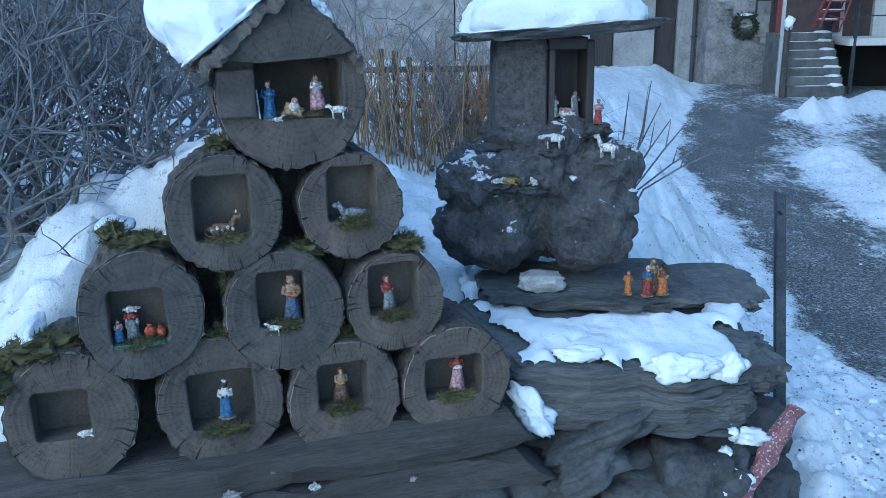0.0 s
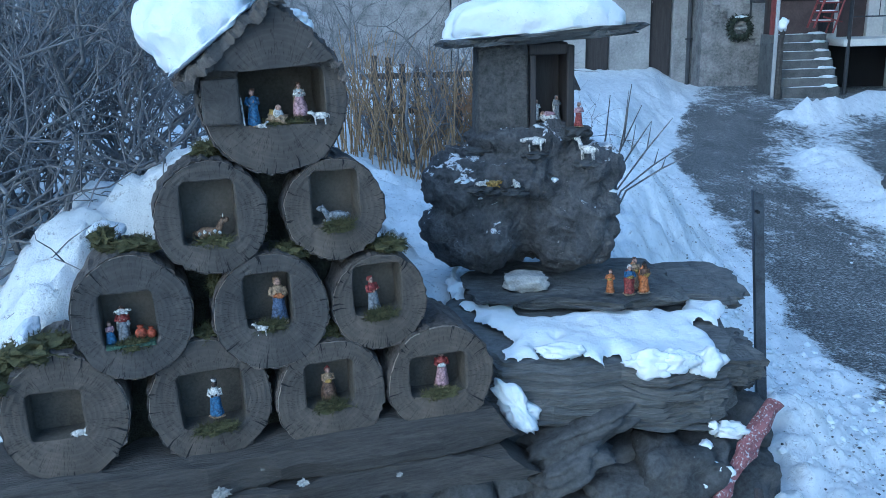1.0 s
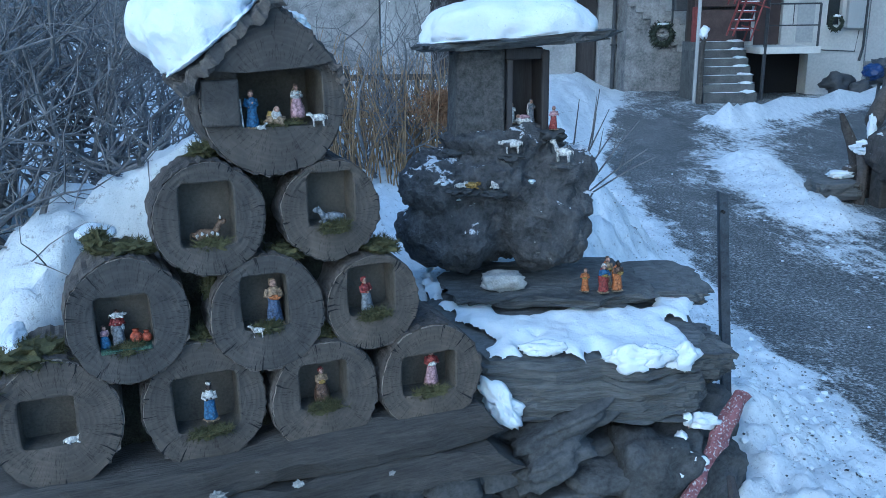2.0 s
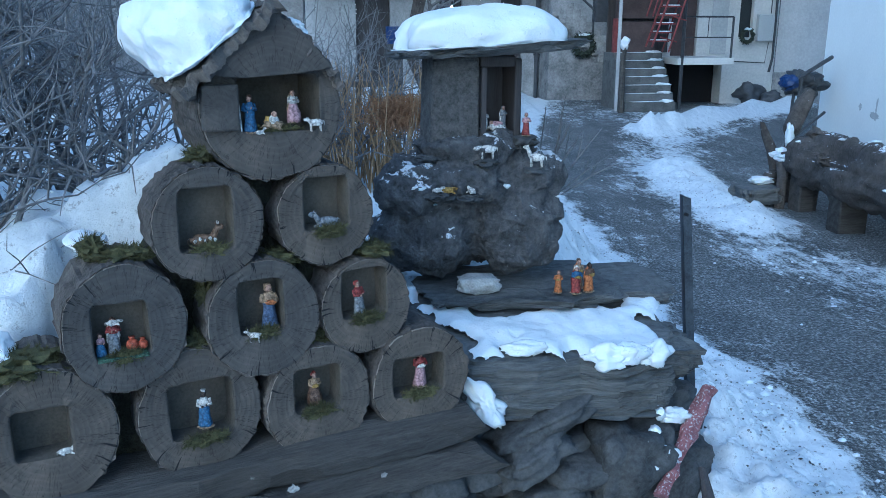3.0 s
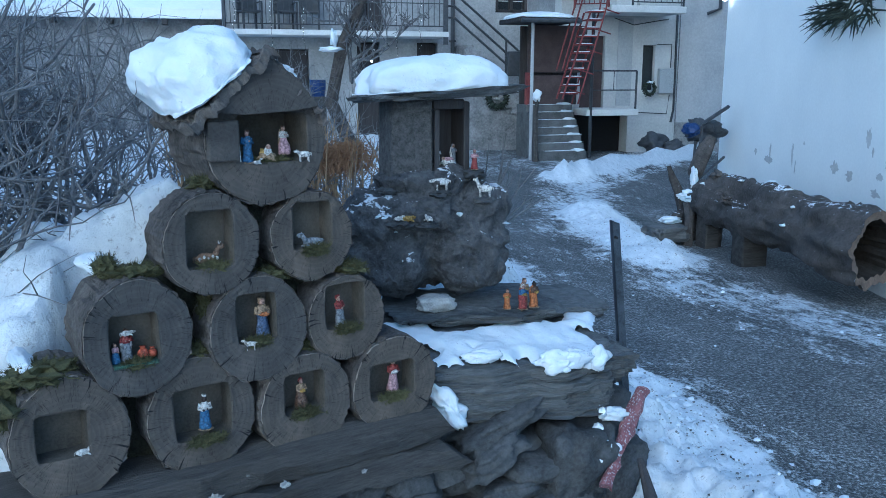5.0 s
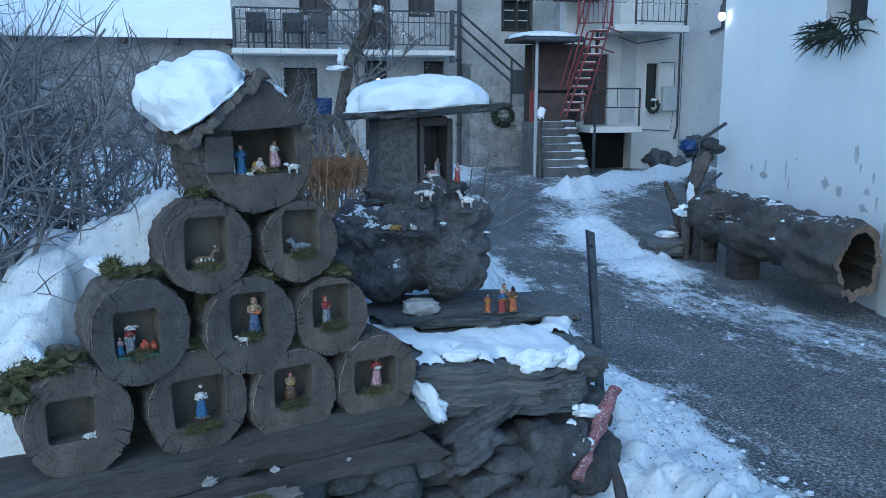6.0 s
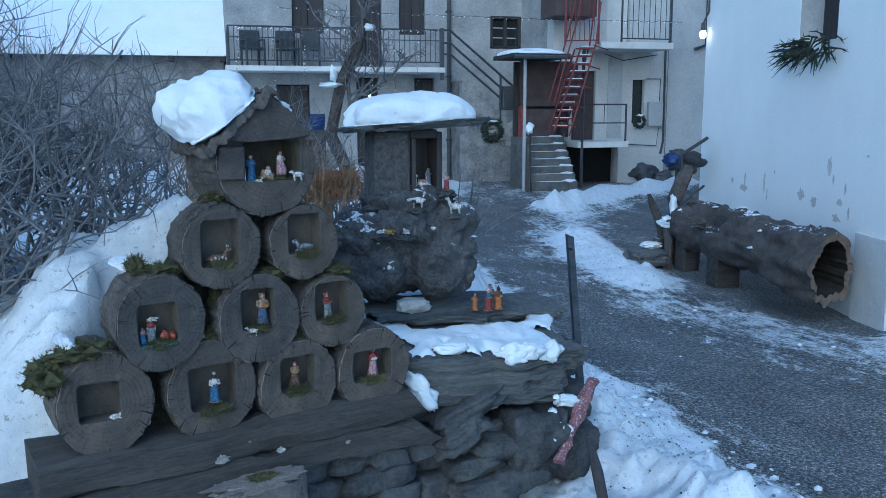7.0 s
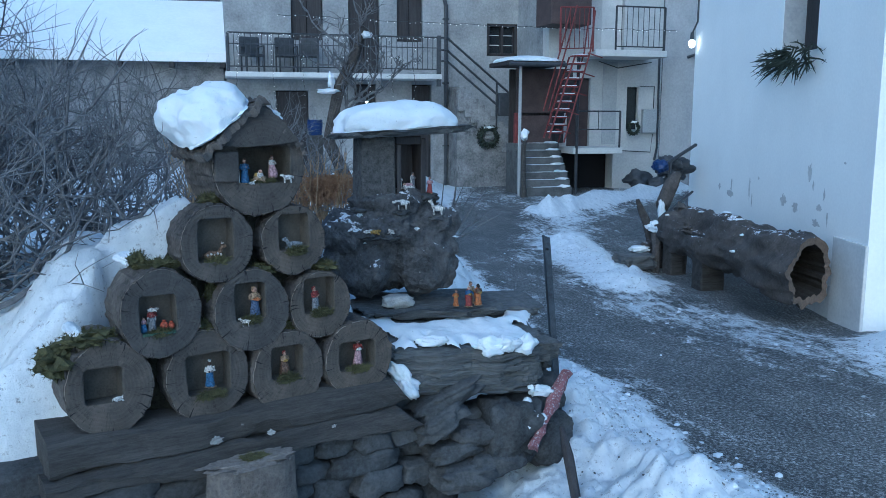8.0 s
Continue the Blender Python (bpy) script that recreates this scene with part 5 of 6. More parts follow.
bm.faces.new(rings[-1][::-1])
part("bark", bm, M_TRUNK, trunk, "", I4, True)
bm = bmesh.new()
inner, outer, deep = [], [], []
for k in range(nr):
    a = 6.28319 * k / nr
    r = trunk_r(a, 0)[0]
    ri = r * (0.78 + 0.12 * noise.noise(Vector((math.cos(a) * 2, math.sin(a) * 2, 5))))
    outer.append(bm.verts.new((r * math.cos(a), 0.42 * r * math.cos(a) + 0.02 * fbm((math.cos(a) * 3, math.sin(a) * 3, 1), 3) - 0.002, r * math.sin(a))))
    inner.append(bm.verts.new((ri * math.cos(a), 0.42 * ri * math.cos(a) + 0.02, ri * math.sin(a))))
for k in range(nr):
    q = (k + 1) % nr
    bm.faces.new((outer[k], outer[q], inner[q], inner[k]))
part("cut_ring", bm, M_CUT, trunk, "pale sawn rim of the trunk")
# rotted inside of the trunk, coloured near-black to include the hollow's shade
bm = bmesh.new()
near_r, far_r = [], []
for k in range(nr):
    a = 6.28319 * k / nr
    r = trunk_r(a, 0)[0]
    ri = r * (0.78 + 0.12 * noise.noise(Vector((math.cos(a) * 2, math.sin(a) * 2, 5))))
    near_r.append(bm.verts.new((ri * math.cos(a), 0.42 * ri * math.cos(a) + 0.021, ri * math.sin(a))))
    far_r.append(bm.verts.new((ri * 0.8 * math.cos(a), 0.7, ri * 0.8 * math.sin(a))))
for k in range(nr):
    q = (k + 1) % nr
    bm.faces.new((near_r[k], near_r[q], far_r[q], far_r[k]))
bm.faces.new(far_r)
part("hollow", bm, rough_stuff("rotten_wood_shade", (0.008, 0.007, 0.006), (0.040, 0.034, 0.028), 12, 80, 0.95, 0.8, 0.01), trunk, "rotted hollow with its inner shade in the near-black colour")
for y, a, w in ((2.92, 1.5, 0.10), (2.45, 1.2, 0.08), (2.2, 2.6, 0.07), (1.7, 1.5, 0.06), (0.45, 1.3, 0.07)):
    part("knot", lump((0.29 * math.cos(a), y, 0.29 * math.sin(a)), (w, w * 1.5, w * 0.8), 3, 0.35, 4, y), M_TRUNK, trunk)
for y, xw in ((1.92, 0.15), (2.92, 0.09)):
    p = tm @ Vector((-0.08, y, -0.22))
    ob = part("block_leg", roughen(box((-xw, -0.11, -0.24 - 0.15), (xw, 0.11, 0.10), 0.02), 0.012, 9, y), M_BEAM, None, "", Matrix.Translation((p.x, p.y, 0.14)))
    tagged(ob, "short dark log block carrying the hollow trunk", "block", "trunk legs")
for k in range(12):
    rr = random.Random(900 + k)
    u, a = rr.uniform(0.3, 0.98), rr.uniform(0.9, 2.9)
    r, o = trunk_r(a, u)
    if o > 0.2:
        continue
    p = tm @ Vector((r * math.cos(a), L * u, r * math.sin(a)))
    ob = part("snow_patch", lump(p, (rr.uniform(0.02, 0.07), rr.uniform(0.02, 0.08), 0.012), 2, 0.3, 4, k), M_SNOW, None, "", I4, True)
    tagged(ob, "patch of snow on the hollow trunk", "snow", "snow on the trunk", "stuff")

# driftwood, flat stone and covered frame at the far end of the trunk
root = thing("driftwood", "twisted snowy driftwood root standing by the lane", "driftwood")
for pts, rad in (([(5.0, 8.75, -0.2), (5.0, 8.8, 0.3), (5.10, 8.88, 0.62), (5.26, 8.95, 0.90), (5.36, 8.98, 1.04)], [0.13, 0.12, 0.10, 0.09, 0.06]),
                 ([(4.92, 8.75, 0.15), (4.82, 8.78, 0.42), (4.76, 8.82, 0.58), (4.70, 8.82, 0.72)], [0.09, 0.06, 0.045, 0.02]),
                 ([(5.0, 8.75, 0.25), (4.86, 8.58, 0.34), (4.78, 8.42, 0.16), (4.74, 8.36, -0.2)], [0.10, 0.08, 0.065, 0.05]),
                 ([(5.02, 8.7, 0.2), (5.10, 8.48, 0.34), (5.08, 8.34, 0.10), (5.04, 8.25, -0.2)], [0.10, 0.09, 0.08, 0.06]),
                 ([(4.98, 8.78, 0.15), (4.76, 8.66, 0.12), (4.52, 8.70, -0.18)], [0.09, 0.07, 0.05])):
    part("limb", roughen(tube(pts, rad, 12), 0.025, 9), M_TRUNK, root)
for k, (p, s) in enumerate([((4.90, 8.66, 0.38), (0.13, 0.08, 0.06)), ((4.83, 8.52, 0.36), (0.07, 0.13, 0.035)), ((5.04, 8.80, 0.56), (0.035, 0.05, 0.13)), ((5.10, 8.48, 0.42), (0.09, 0.09, 0.035)), ((4.64, 8.62, 0.10), (0.14, 0.07, 0.04))]):
    ob = part("snow_patch", lump(p, s, 4, 0.3, 3, k), M_SNOW, None, "", I4, True)
    tagged(ob, "snow lying on the driftwood", "snow", "snow on the driftwood", "stuff")
ob = part("flat_stone", flat_rock(4.30, 4.75, 8.3, 8.7, -0.12, 0.06, 31, (0, 0), 0.05, 4, 40), M_SLATE)
tagged(ob, "flat grey stone lying at the lane's snowy edge", "stone")
table = thing("garden_stand", "dark metal frame draped with a blue and black cover", "stand")
for x, y in ((5.55, 9.6), (5.72, 10.0)):
    part("leg", bar_run((x, y, -0.2), (x + 0.05, y, 1.15), 0.022), M_RAIL, table)
part("brace", bar_run((5.56, 9.6, 0.42), (6.15, 9.9, 0.70), 0.018), M_RAIL, table)
part("arm", tube([(5.38, 9.6, 1.02), (5.65, 9.7, 1.16), (6.2, 9.95, 1.38)], 0.025, 6), M_RAIL, table)
part("black_cover", lump((5.88, 10.0, 1.05), (0.22, 0.2, 0.15), 4, 0.3, 3, 2), M_RAIL, table, "black sheet", I4, True)
part("blue_cover", lump((5.45, 9.62, 1.10), (0.11, 0.12, 0.09), 4, 0.14, 3, 4), M_BLUE, table, "blue plastic sheet", I4, True)
ob = part("cement_block", box((6.0, 9.95, -0.3), (6.5, 10.45, 0.30), 0.03), M_PLINTH)
tagged(ob, "low cement block at the white house's corner", "block")

# ---- shrubs, reeds and fence in the garden ----
def grow(bm, rnd, p, d, length, radius, depth, spread):
    """One crooked twig with side twigs and buds."""
    pts, q, e = [p], p.copy(), d.copy()
    n = 5 if depth else 3
    for _ in range(n):
        e = (e + Vector([rnd.gauss(0, 0.24) for _ in range(3)]) + Vector((0, 0, 0.06))).normalized()
        q = q + e * length / n
        pts.append(q.copy())
    add_tube(bm, pts, [radius * (1 - 0.7 * i / n) for i in range(n + 1)], 3 if depth < 1 else 5)
    if depth:
        for k in range(rnd.randint(5, 6)):
            i = rnd.randint(1, n)
            f = (e * 0.8 + Vector([rnd.uniform(-spread, spread), rnd.uniform(-spread, spread), rnd.uniform(-0.45, 0.75) * spread])).normalized()
            grow(bm, rnd, pts[i].copy(), f, length * rnd.uniform(0.35, 0.70), max(0.0020, radius * rnd.uniform(0.5, 0.68)), depth - 1, spread)


def shrub(x, y, seed, stems, height, depth=2, spread=1.15, label="bare dense shrub with dark grey twigs in the snow"):
    rnd = random.Random(seed)
    z = land(x, y)[0] - 0.05
    s = thing("shrub", label, "shrub", Matrix.Translation((x, y, z)), "garden shrubs")
    bm = bmesh.new()
    for _ in range(stems * 2):
        d = Vector((rnd.uniform(-0.9, 0.9), rnd.uniform(-0.8, 0.8), rnd.uniform(0.45, 1.1))).normalized()
        grow(bm, rnd, Vector((rnd.uniform(-0.25, 0.25), rnd.uniform(-0.25, 0.25), rnd.uniform(0, 0.25))), d, height * rnd.uniform(0.35, 0.62), rnd.uniform(0.006, 0.012), depth, spread)
    part("crown", bm, M_TWIG, s)
    for _ in range(4):
        a = rnd.uniform(0, 6.28)
        c, q = Vector((0, 0, 0)), Vector((math.cos(a), math.sin(a), 0)) * 0.3
        pts = [c + Vector((0.05 * math.cos(a), 0.05 * math.sin(a), 0))]
        for k in range(5):
            q = q.normalized() * 0.6 + Vector((rnd.gauss(0, 0.32), rnd.gauss(0, 0.32), 0.30))
            pts.append(pts[-1] + q.normalized() * height * 0.17)
        part("stem", tube(pts, [0.017, 0.015, 0.013, 0.011, 0.008, 0.005], 7), M_TWIG, s)


for k, (x, y, n, h) in enumerate([(-1.75, 3.1, 8, 1.6), (-2.1, 3.5, 8, 1.8), (-2.9, 4.3, 8, 1.9), (-3.2, 6.0, 9, 2.1), 
                                   (-0.2, 6.2, 7, 1.3), (-4.4, 5.3, 9, 2.2), (-2.5, 8.0, 9, 2.0), (-4.8, 8.0, 9, 2.4), (-0.3, 8.5, 7, 1.4), (0.6, 7.2, 6, 1.1), (-2.4, 2.9, 8, 1.7), (-1.85, 2.75, 7, 1.4), (-1.35, 2.95, 7, 1.2), (-2.0, 2.6, 8, 1.7), (-1.15, 3.5, 8, 1.3), (-2.45, 2.3, 8, 1.2)]):
    shrub(x, y, 100 + k, n, h)
for k, (x, y, h) in enumerate([(-3.6, 12, 3.2), (-1.6, 11.5, 2.6), (-6.5, 10.5, 3.5), (0.3, 12.5, 2.2), (-5.2, 14, 3.5), (-8.5, 9, 3.6)]):
    shrub(x, y, 200 + k, 8, h, 2, 0.8, "tall leafless shrub further back in the garden")

rnd = random.Random(8)
reeds = thing("reeds", "clump of dry straw-coloured stalks behind the logs", "reeds", kind="stuff")
bm = bmesh.new()
for _ in range(330):
    x, y = rnd.uniform(-0.85, 0.5), rnd.uniform(5.7, 7.2)
    z = land(x, y)[0] - 0.03
    h = rnd.uniform(0.4, 0.95)
    dx, dy = rnd.uniform(-0.28, 0.28), rnd.uniform(-0.2, 0.2)
    add_tube(bm, [(x, y, z), (x + dx * 0.3, y + dy * 0.3, z + h * 0.5), (x + dx, y + dy, z + h)], [0.006, 0.005, 0.002], 4)
part("stalks", bm, M_STRAW, reeds)
bm = bmesh.new()
for _ in range(1500):
    x, y, z = rnd.gauss(0.33, 0.12), rnd.uniform(5.85, 6.15), 1.19 + rnd.uniform(-0.11, 0.09)
    add_tube(bm, [(x, y, z), (x + rnd.uniform(-0.08, 0.08), y - 0.05, z + rnd.uniform(-0.09, 0.07))], [0.004, 0.0015], 3)
part("dead_leaves", bm, M_RUST, reeds, "rust-brown dead leaves")
fence = thing("fence", "old wooden garden fence of thin palings", "fence")
for k in range(9):
    x = -0.75 + 0.12 * k
    z = land(x, 7.4)[0]
    part("paling", roughen(box((x, 7.38, z - 0.1), (x + 0.05, 7.405, z + 0.62 + 0.05 * rnd.random()), 0.004), 0.004, 9, k), M_BEAM, fence)
for z in (0.95, 1.25):
    part("rail", box((-0.85, 7.41, z), (0.35, 7.44, z + 0.05), 0.004), M_BEAM, fence)
shoots = thing("sapling", "few bare reddish shoots beside the boulder", "shrub")
for x0, x1, h in ((0.60, 0.72, 0.32), (0.62, 0.76, 0.26), (0.66, 0.84, 0.27), (0.64, 0.68, 0.40), (0.68, 0.88, 0.16), (0.70, 0.92, 0.13), (0.58, 0.60, 0.36)):
    bm = tube([(0.52 + (x0 - 0.58) * 0.3, 3.32, 0.80), (x0 - 0.02, 3.27, 1.10), ((x0 + x1) / 2, 3.24, 1.12 + h * 0.55), (x1, 3.22, 1.12 + h)], [0.004, 0.004, 0.0035, 0.0015], 5)
    add_tube(bm, [((x0 + x1) / 2, 3.24, 1.12 + h * 0.55), ((x0 + x1) / 2 + 0.01, 3.22, 1.12 + h * 0.95)], [0.003, 0.001], 4)
    part("shoot", bm, M_TWIG, shoots)

# small bare tree in front of the farmhouse with a snowy figure board
tree = thing("tree", "small bare leaning tree hung with fairy lights", "tree", Matrix.Translation((2.0, 15.5, land(2.0, 15.5)[0] - 0.1)))
part("trunk", roughen(tube([(0, 0, 0), (-0.45, 0, 1.0), (-0.25, 0, 2.0), (0.10, 0, 2.7), (0.25, 0, 3.2)], [0.14, 0.13, 0.12, 0.10, 0.08], 12), 0.03, 5), M_TRUNK, tree)
bm = bmesh.new()
rt = random.Random(4)
for _ in range(9):
    grow(bm, rt, Vector((rt.uniform(-0.15, 0.2), 0, rt.uniform(1.2, 2.8))), Vector((rt.uniform(-1, 1), rt.uniform(-0.5, 0.5), rt.uniform(0.2, 0.9))).normalized(), rt.uniform(0.6, 1.2), 0.03, 2, 0.8)
part("crown", bm, M_TWIG, tree)
for k, (x, y, z, s) in enumerate([(2.3, 15.45, 3.32, (0.12, 0.1, 0.06)), (1.55, 15.4, 2.25, (0.20, 0.12, 0.05)), (1.6, 15.4, 2.45, (0.06, 0.08, 0.15))]):
    ob = part("snow_patch", lump((x, y, z), s, 3, 0.25, 3, k), M_SNOW, None, "", I4, True)
    tagged(ob, "snow resting on the small tree", "snow", "snow on the tree", "stuff")
ob = part("bucket", tube([(1.05, 13.4, 1.46), (1.05, 13.4, 1.6), (1.05, 13.4, 1.72)], [0.11, 0.13, 0.13], 16), M_BLUE)
tagged(ob, "blue plastic bucket standing on a garden post", "bucket")
ob = part("garden_post", roughen(box((0.93, 13.28, -0.1), (1.17, 13.52, 1.46), 0.01), 0.006, 6), M_BEAM)
tagged(ob, "dark square wooden post in the garden", "post")

# fairy lights
lights = thing("fairy_lights", "strings of tiny warm white lights over the yard", "fairy lights", kind="stuff")
bm, wire = bmesh.new(), bmesh.new()
rl = random.Random(3)


def strand(p, q, n, sag=0.1):
    pts = []
    for k in range(n + 1):
        f = k / n
        c = Vector(p).lerp(Vector(q), f) + Vector((rl.uniform(-0.03, 0.03), 0, -sag * 4 * f * (1 - f) + rl.uniform(-0.02, 0.02)))
        pts.append(c)
        if rl.random() < 0.8:
            bmesh.ops.create_icosphere(bm, subdivisions=1, radius=rl.uniform(0.006, 0.011), matrix=Matrix.Translation(c + Vector((0, -0.02, -0.02))))
    add_tube(wire, pts, 0.006, 4)


strand((0.9, 19.0, 4.05), (9.8, 17.0, 3.75), 70, 0.05)
strand((-0.2, 19.38, 3.66), (4.7, 19.38, 3.66), 60, 0.03)
for x in (0.0, 0.75, 1.45, 2.45, 3.0, 3.55, 4.15):
    strand((x, 19.36, 3.6), (x + rl.uniform(-0.1, 0.1), 19.36, rl.uniform(1.7, 2.3)), 16, 0.0)
part("bulbs", bm, M_FAIRY, lights)
part("wire", wire, M_RAIL, lights)
ob = part("yard_bulb", lump((2.25, 15.2, 2.05), (0.028, 0.028, 0.028), 2, 0), M_BULB)
tagged(ob, "small lit bulb hanging in the garden", "lamp")

# ---- figurines ----
PAL = {}


def paint(rgb):
    if rgb not in PAL:
        m, nt, b = nodes_of("painted_plaster", 0.6, 0.0, 0.3)
        a, f = noise_node(nt, 120, 5, 0.65), noise_node(nt, 420, 4, 0.7)
        col = ramp_node(nt, a, [(0.36, tuple(c * 0.2 for c in rgb)), (0.50, tuple(c * 0.6 for c in rgb)), (0.66, tuple(min(1, c * 0.95 + 0.02) for c in rgb))])
        chip = ramp_node(nt, f, [(0.62, (0, 0, 0)), (0.66, (1, 1, 1))])
        nt.links.new(mix_node(nt, math_node(nt, "MULTIPLY", chip, 0.6), col, (0.34, 0.31, 0.28)), b.inputs["Base Color"])
        bump_node(nt, b, a, 0.5, 0.003)
        PAL[rgb] = m
    return PAL[rgb]


SKIN, WHITE, BROWN, BLACK, TAN = (0.50, 0.32, 0.24), (0.75, 0.74, 0.70), (0.12, 0.07, 0.045), (0.02, 0.02, 0.02), (0.40, 0.29, 0.18)


def coloured(bm_list):
    """Joins (bmesh, colour) pairs into one mesh with a material for each colour."""
    out, mats = bmesh.new(), []
    for b, rgb in bm_list:
        mat = paint(rgb)
        if mat not in mats:
            mats.append(mat)
        for f in b.faces:
            f.material_index = mats.index(mat)
            f.smooth = True
        join_into(out, b)
    return out, mats


def statuette(h, robe, coat, hair, head=SKIN, seated=False, cloak=None, held=None, crown=None, seed=0, m=I4, label="", lean=0.0):
    """A small painted plaster statuette of height h standing at the origin, facing -y."""
    rnd = random.Random(seed)
    body = 0.52 if not seated else 0.40
    w = 0.135 * h
    bms = []
    bm = bmesh.new()
    rings = []
    prof = [(0, 1.25), (0.08, 1.3), (0.25, 1.05), (0.42, 0.92), (0.55, 0.85)] if not seated else [(0, 1.5), (0.12, 1.6), (0.30, 1.5), (0.45, 1.15), (0.55, 0.9)]
    for z, r in prof:
        rings.append([bm.verts.new((w * r * math.cos(a) * (1 + 0.10 * math.sin(a * 5 + seed)), w * r * 0.8 * math.sin(a) * (1 + 0.1 * math.sin(a * 4)) - (0.03 * h if seated and z < 0.35 else 0), z * h)) for a in [6.283 * k / 16 for k in range(16)]])
    for u, v in zip(rings, rings[1:]):
        for k in range(16):
            bm.faces.new((u[k], u[(k + 1) % 16], v[(k + 1) % 16], v[k]))
    bm.faces.new(rings[0][::-1])
    bms.append((bm, robe))
    bms.append((lump((0, 0, 0.64 * h), (w * 1.0, w * 0.75, 0.16 * h), 3, 0.05, 3, seed), coat))
    bms.append((tube([(0, 0, 0.74 * h), (0, 0, 0.82 * h)], 0.035 * h, 8), head))
    bms.append((lump((0, -0.01 * h, 0.87 * h), (0.068 * h, 0.072 * h, 0.085 * h), 3, 0.03, 3, seed), head))
    bms.append((lump((0, 0.018 * h, 0.895 * h), (0.078 * h, 0.075 * h, 0.085 * h), 3, 0.08, 5, seed + 1), hair))
    for s in (-1, 1):
        up = rnd.uniform(-0.04, 0.10)
        bms.append((tube([(s * w * 0.9, 0, 0.74 * h), (s * w * 1.25, -0.05 * h, 0.60 * h), (s * w * 0.45, -0.15 * h, (0.57 + up) * h)], [0.045 * h, 0.042 * h, 0.028 * h], 8), coat))
        bms.append((lump((s * w * 0.38, -0.165 * h, (0.575 + up) * h), (0.026 * h,) * 3, 2, 0), head))
    if cloak:
        bms.append((lump((0, 0.055 * h, 0.45 * h), (w * 1.25, w * 0.7, 0.40 * h), 3, 0.08, 3, seed), cloak))
    if held:
        bms.append((lump((0, -0.17 * h, 0.60 * h), (0.10 * h, 0.06 * h, 0.05 * h), 3, 0.2, 4, seed), held))
    if crown:
        bms.append((tube([(0, 0, 0.93 * h), (0, 0, 1.0 * h)], [0.06 * h, 0.075 * h], 8), crown))
    bms.append((lump((0, -0.03 * h, 0.0), (w * 1.45, w * 1.35, 0.022 * h), 3, 0.1, 3, seed), TAN))
    bm, mats = coloured(bms)
    roughen(bm, 0.030 * h, 13 / h, seed, 3)
    ob = part("figurine", bm, mats, None, "", m @ pose(0, 0, 0, 0, lean, 0))
    return tagged(ob, label, "figurine", "nativity figurines")


def animal(n, length, coat, m=I4, lying=False, head_up=0.5, spots=None, seed=0, label="", name="animal_figurine", horns=False):
    """A small plaster animal, its length along x, standing at the origin."""
    u = length
    z = 0.20 * u if lying else 0.42 * u
    bms = [(lump((0, 0, z), (0.36 * u, 0.15 * u, 0.17 * u), 3, 0.08, 3, seed), coat)]
    hx, hz = 0.42 * u, z + head_up * 0.45 * u
    bms.append((tube([(0.27 * u, 0, z + 0.05 * u), (0.36 * u, 0, (z + hz) / 2 + 0.05 * u), (hx, 0, hz)], [0.11 * u, 0.085 * u, 0.075 * u], 8), coat))
    bms.append((lump((hx + 0.06 * u, 0, hz), (0.13 * u, 0.075 * u, 0.085 * u), 3, 0.05, 3, seed), coat))
    for s in (-1, 1):
        bms.append((tube([(hx, s * 0.05 * u, hz + 0.05 * u), (hx - 0.04 * u, s * 0.12 * u, hz + 0.10 * u)], [0.03 * u, 0.012 * u], 6), coat))
        if horns:
            bms.append((tube([(hx, s * 0.04 * u, hz + 0.07 * u), (hx + 0.02 * u, s * 0.10 * u, hz + 0.17 * u)], [0.02 * u, 0.008 * u], 6), WHITE))
        for x in (-0.24, 0.22):
            if lying:
                bms.append((tube([(x * u, s * 0.10 * u, 0.12 * u), (x * u + 0.16 * u, s * 0.14 * u, 0.04 * u)], [0.06 * u, 0.04 * u], 6), coat))
            else:
                bms.append((tube([(x * u, s * 0.08 * u, z), (x * u + 0.02 * u, s * 0.09 * u, 0.2 * u), (x * u, s * 0.09 * u, 0)], [0.06 * u, 0.035 * u, 0.03 * u], 6), coat))
    bms.append((tube([(-0.34 * u, 0, z + 0.08 * u), (-0.42 * u, 0, z + 0.03 * u), (-0.43 * u, 0, z - 0.14 * u)], [0.035 * u, 0.025 * u, 0.012 * u], 6), coat))
    if spots:
        for k in range(5):
            bms.append((lump((-0.25 * u + 0.14 * u * k, -0.12 * u, z + 0.05 * u * (k % 2)), (0.05 * u, 0.04 * u, 0.06 * u), 2, 0.2, 4, k), spots))
    bm, mats = coloured(bms)
    ob = part(name, bm, mats, None, "", m)
    return tagged(ob, label, "figurine", "animal figurines")


def niche(s, z, y=0.02, turn=0.0):
    return STACK @ pose(s, y, z, 0, 0, turn)


BLUE, RED, GREY, GREEN = (0.06, 0.15, 0.31), (0.27, 0.05, 0.045), (0.24, 0.26, 0.29), (0.06, 0.12, 0.08)
ORANGE, PINK, GOLD = (0.46, 0.17, 0.05), (0.52, 0.33, 0.36), (0.42, 0.28, 0.07)
statuette(0.098, BLUE, BLUE, BROWN, cloak=None, held=None, seed=1, m=niche(-0.023, 1.530, 0.03, -15), label="painted statuette in a blue robe holding a staff")
ob = part("staff", tube([(-0.045, 0, 0), (-0.05, 0, 0.075)], 0.0025, 6), paint(WHITE), None, "", niche(-0.003, 1.530, 0.02))
tagged(ob, "thin white staff leaning by the blue statuette", "staff")
statuette(0.090, PINK, WHITE, BROWN, seated=True, cloak=TAN, seed=2, m=niche(0.100, 1.548, 0.05, 10), label="seated painted statuette in a pale pink robe")
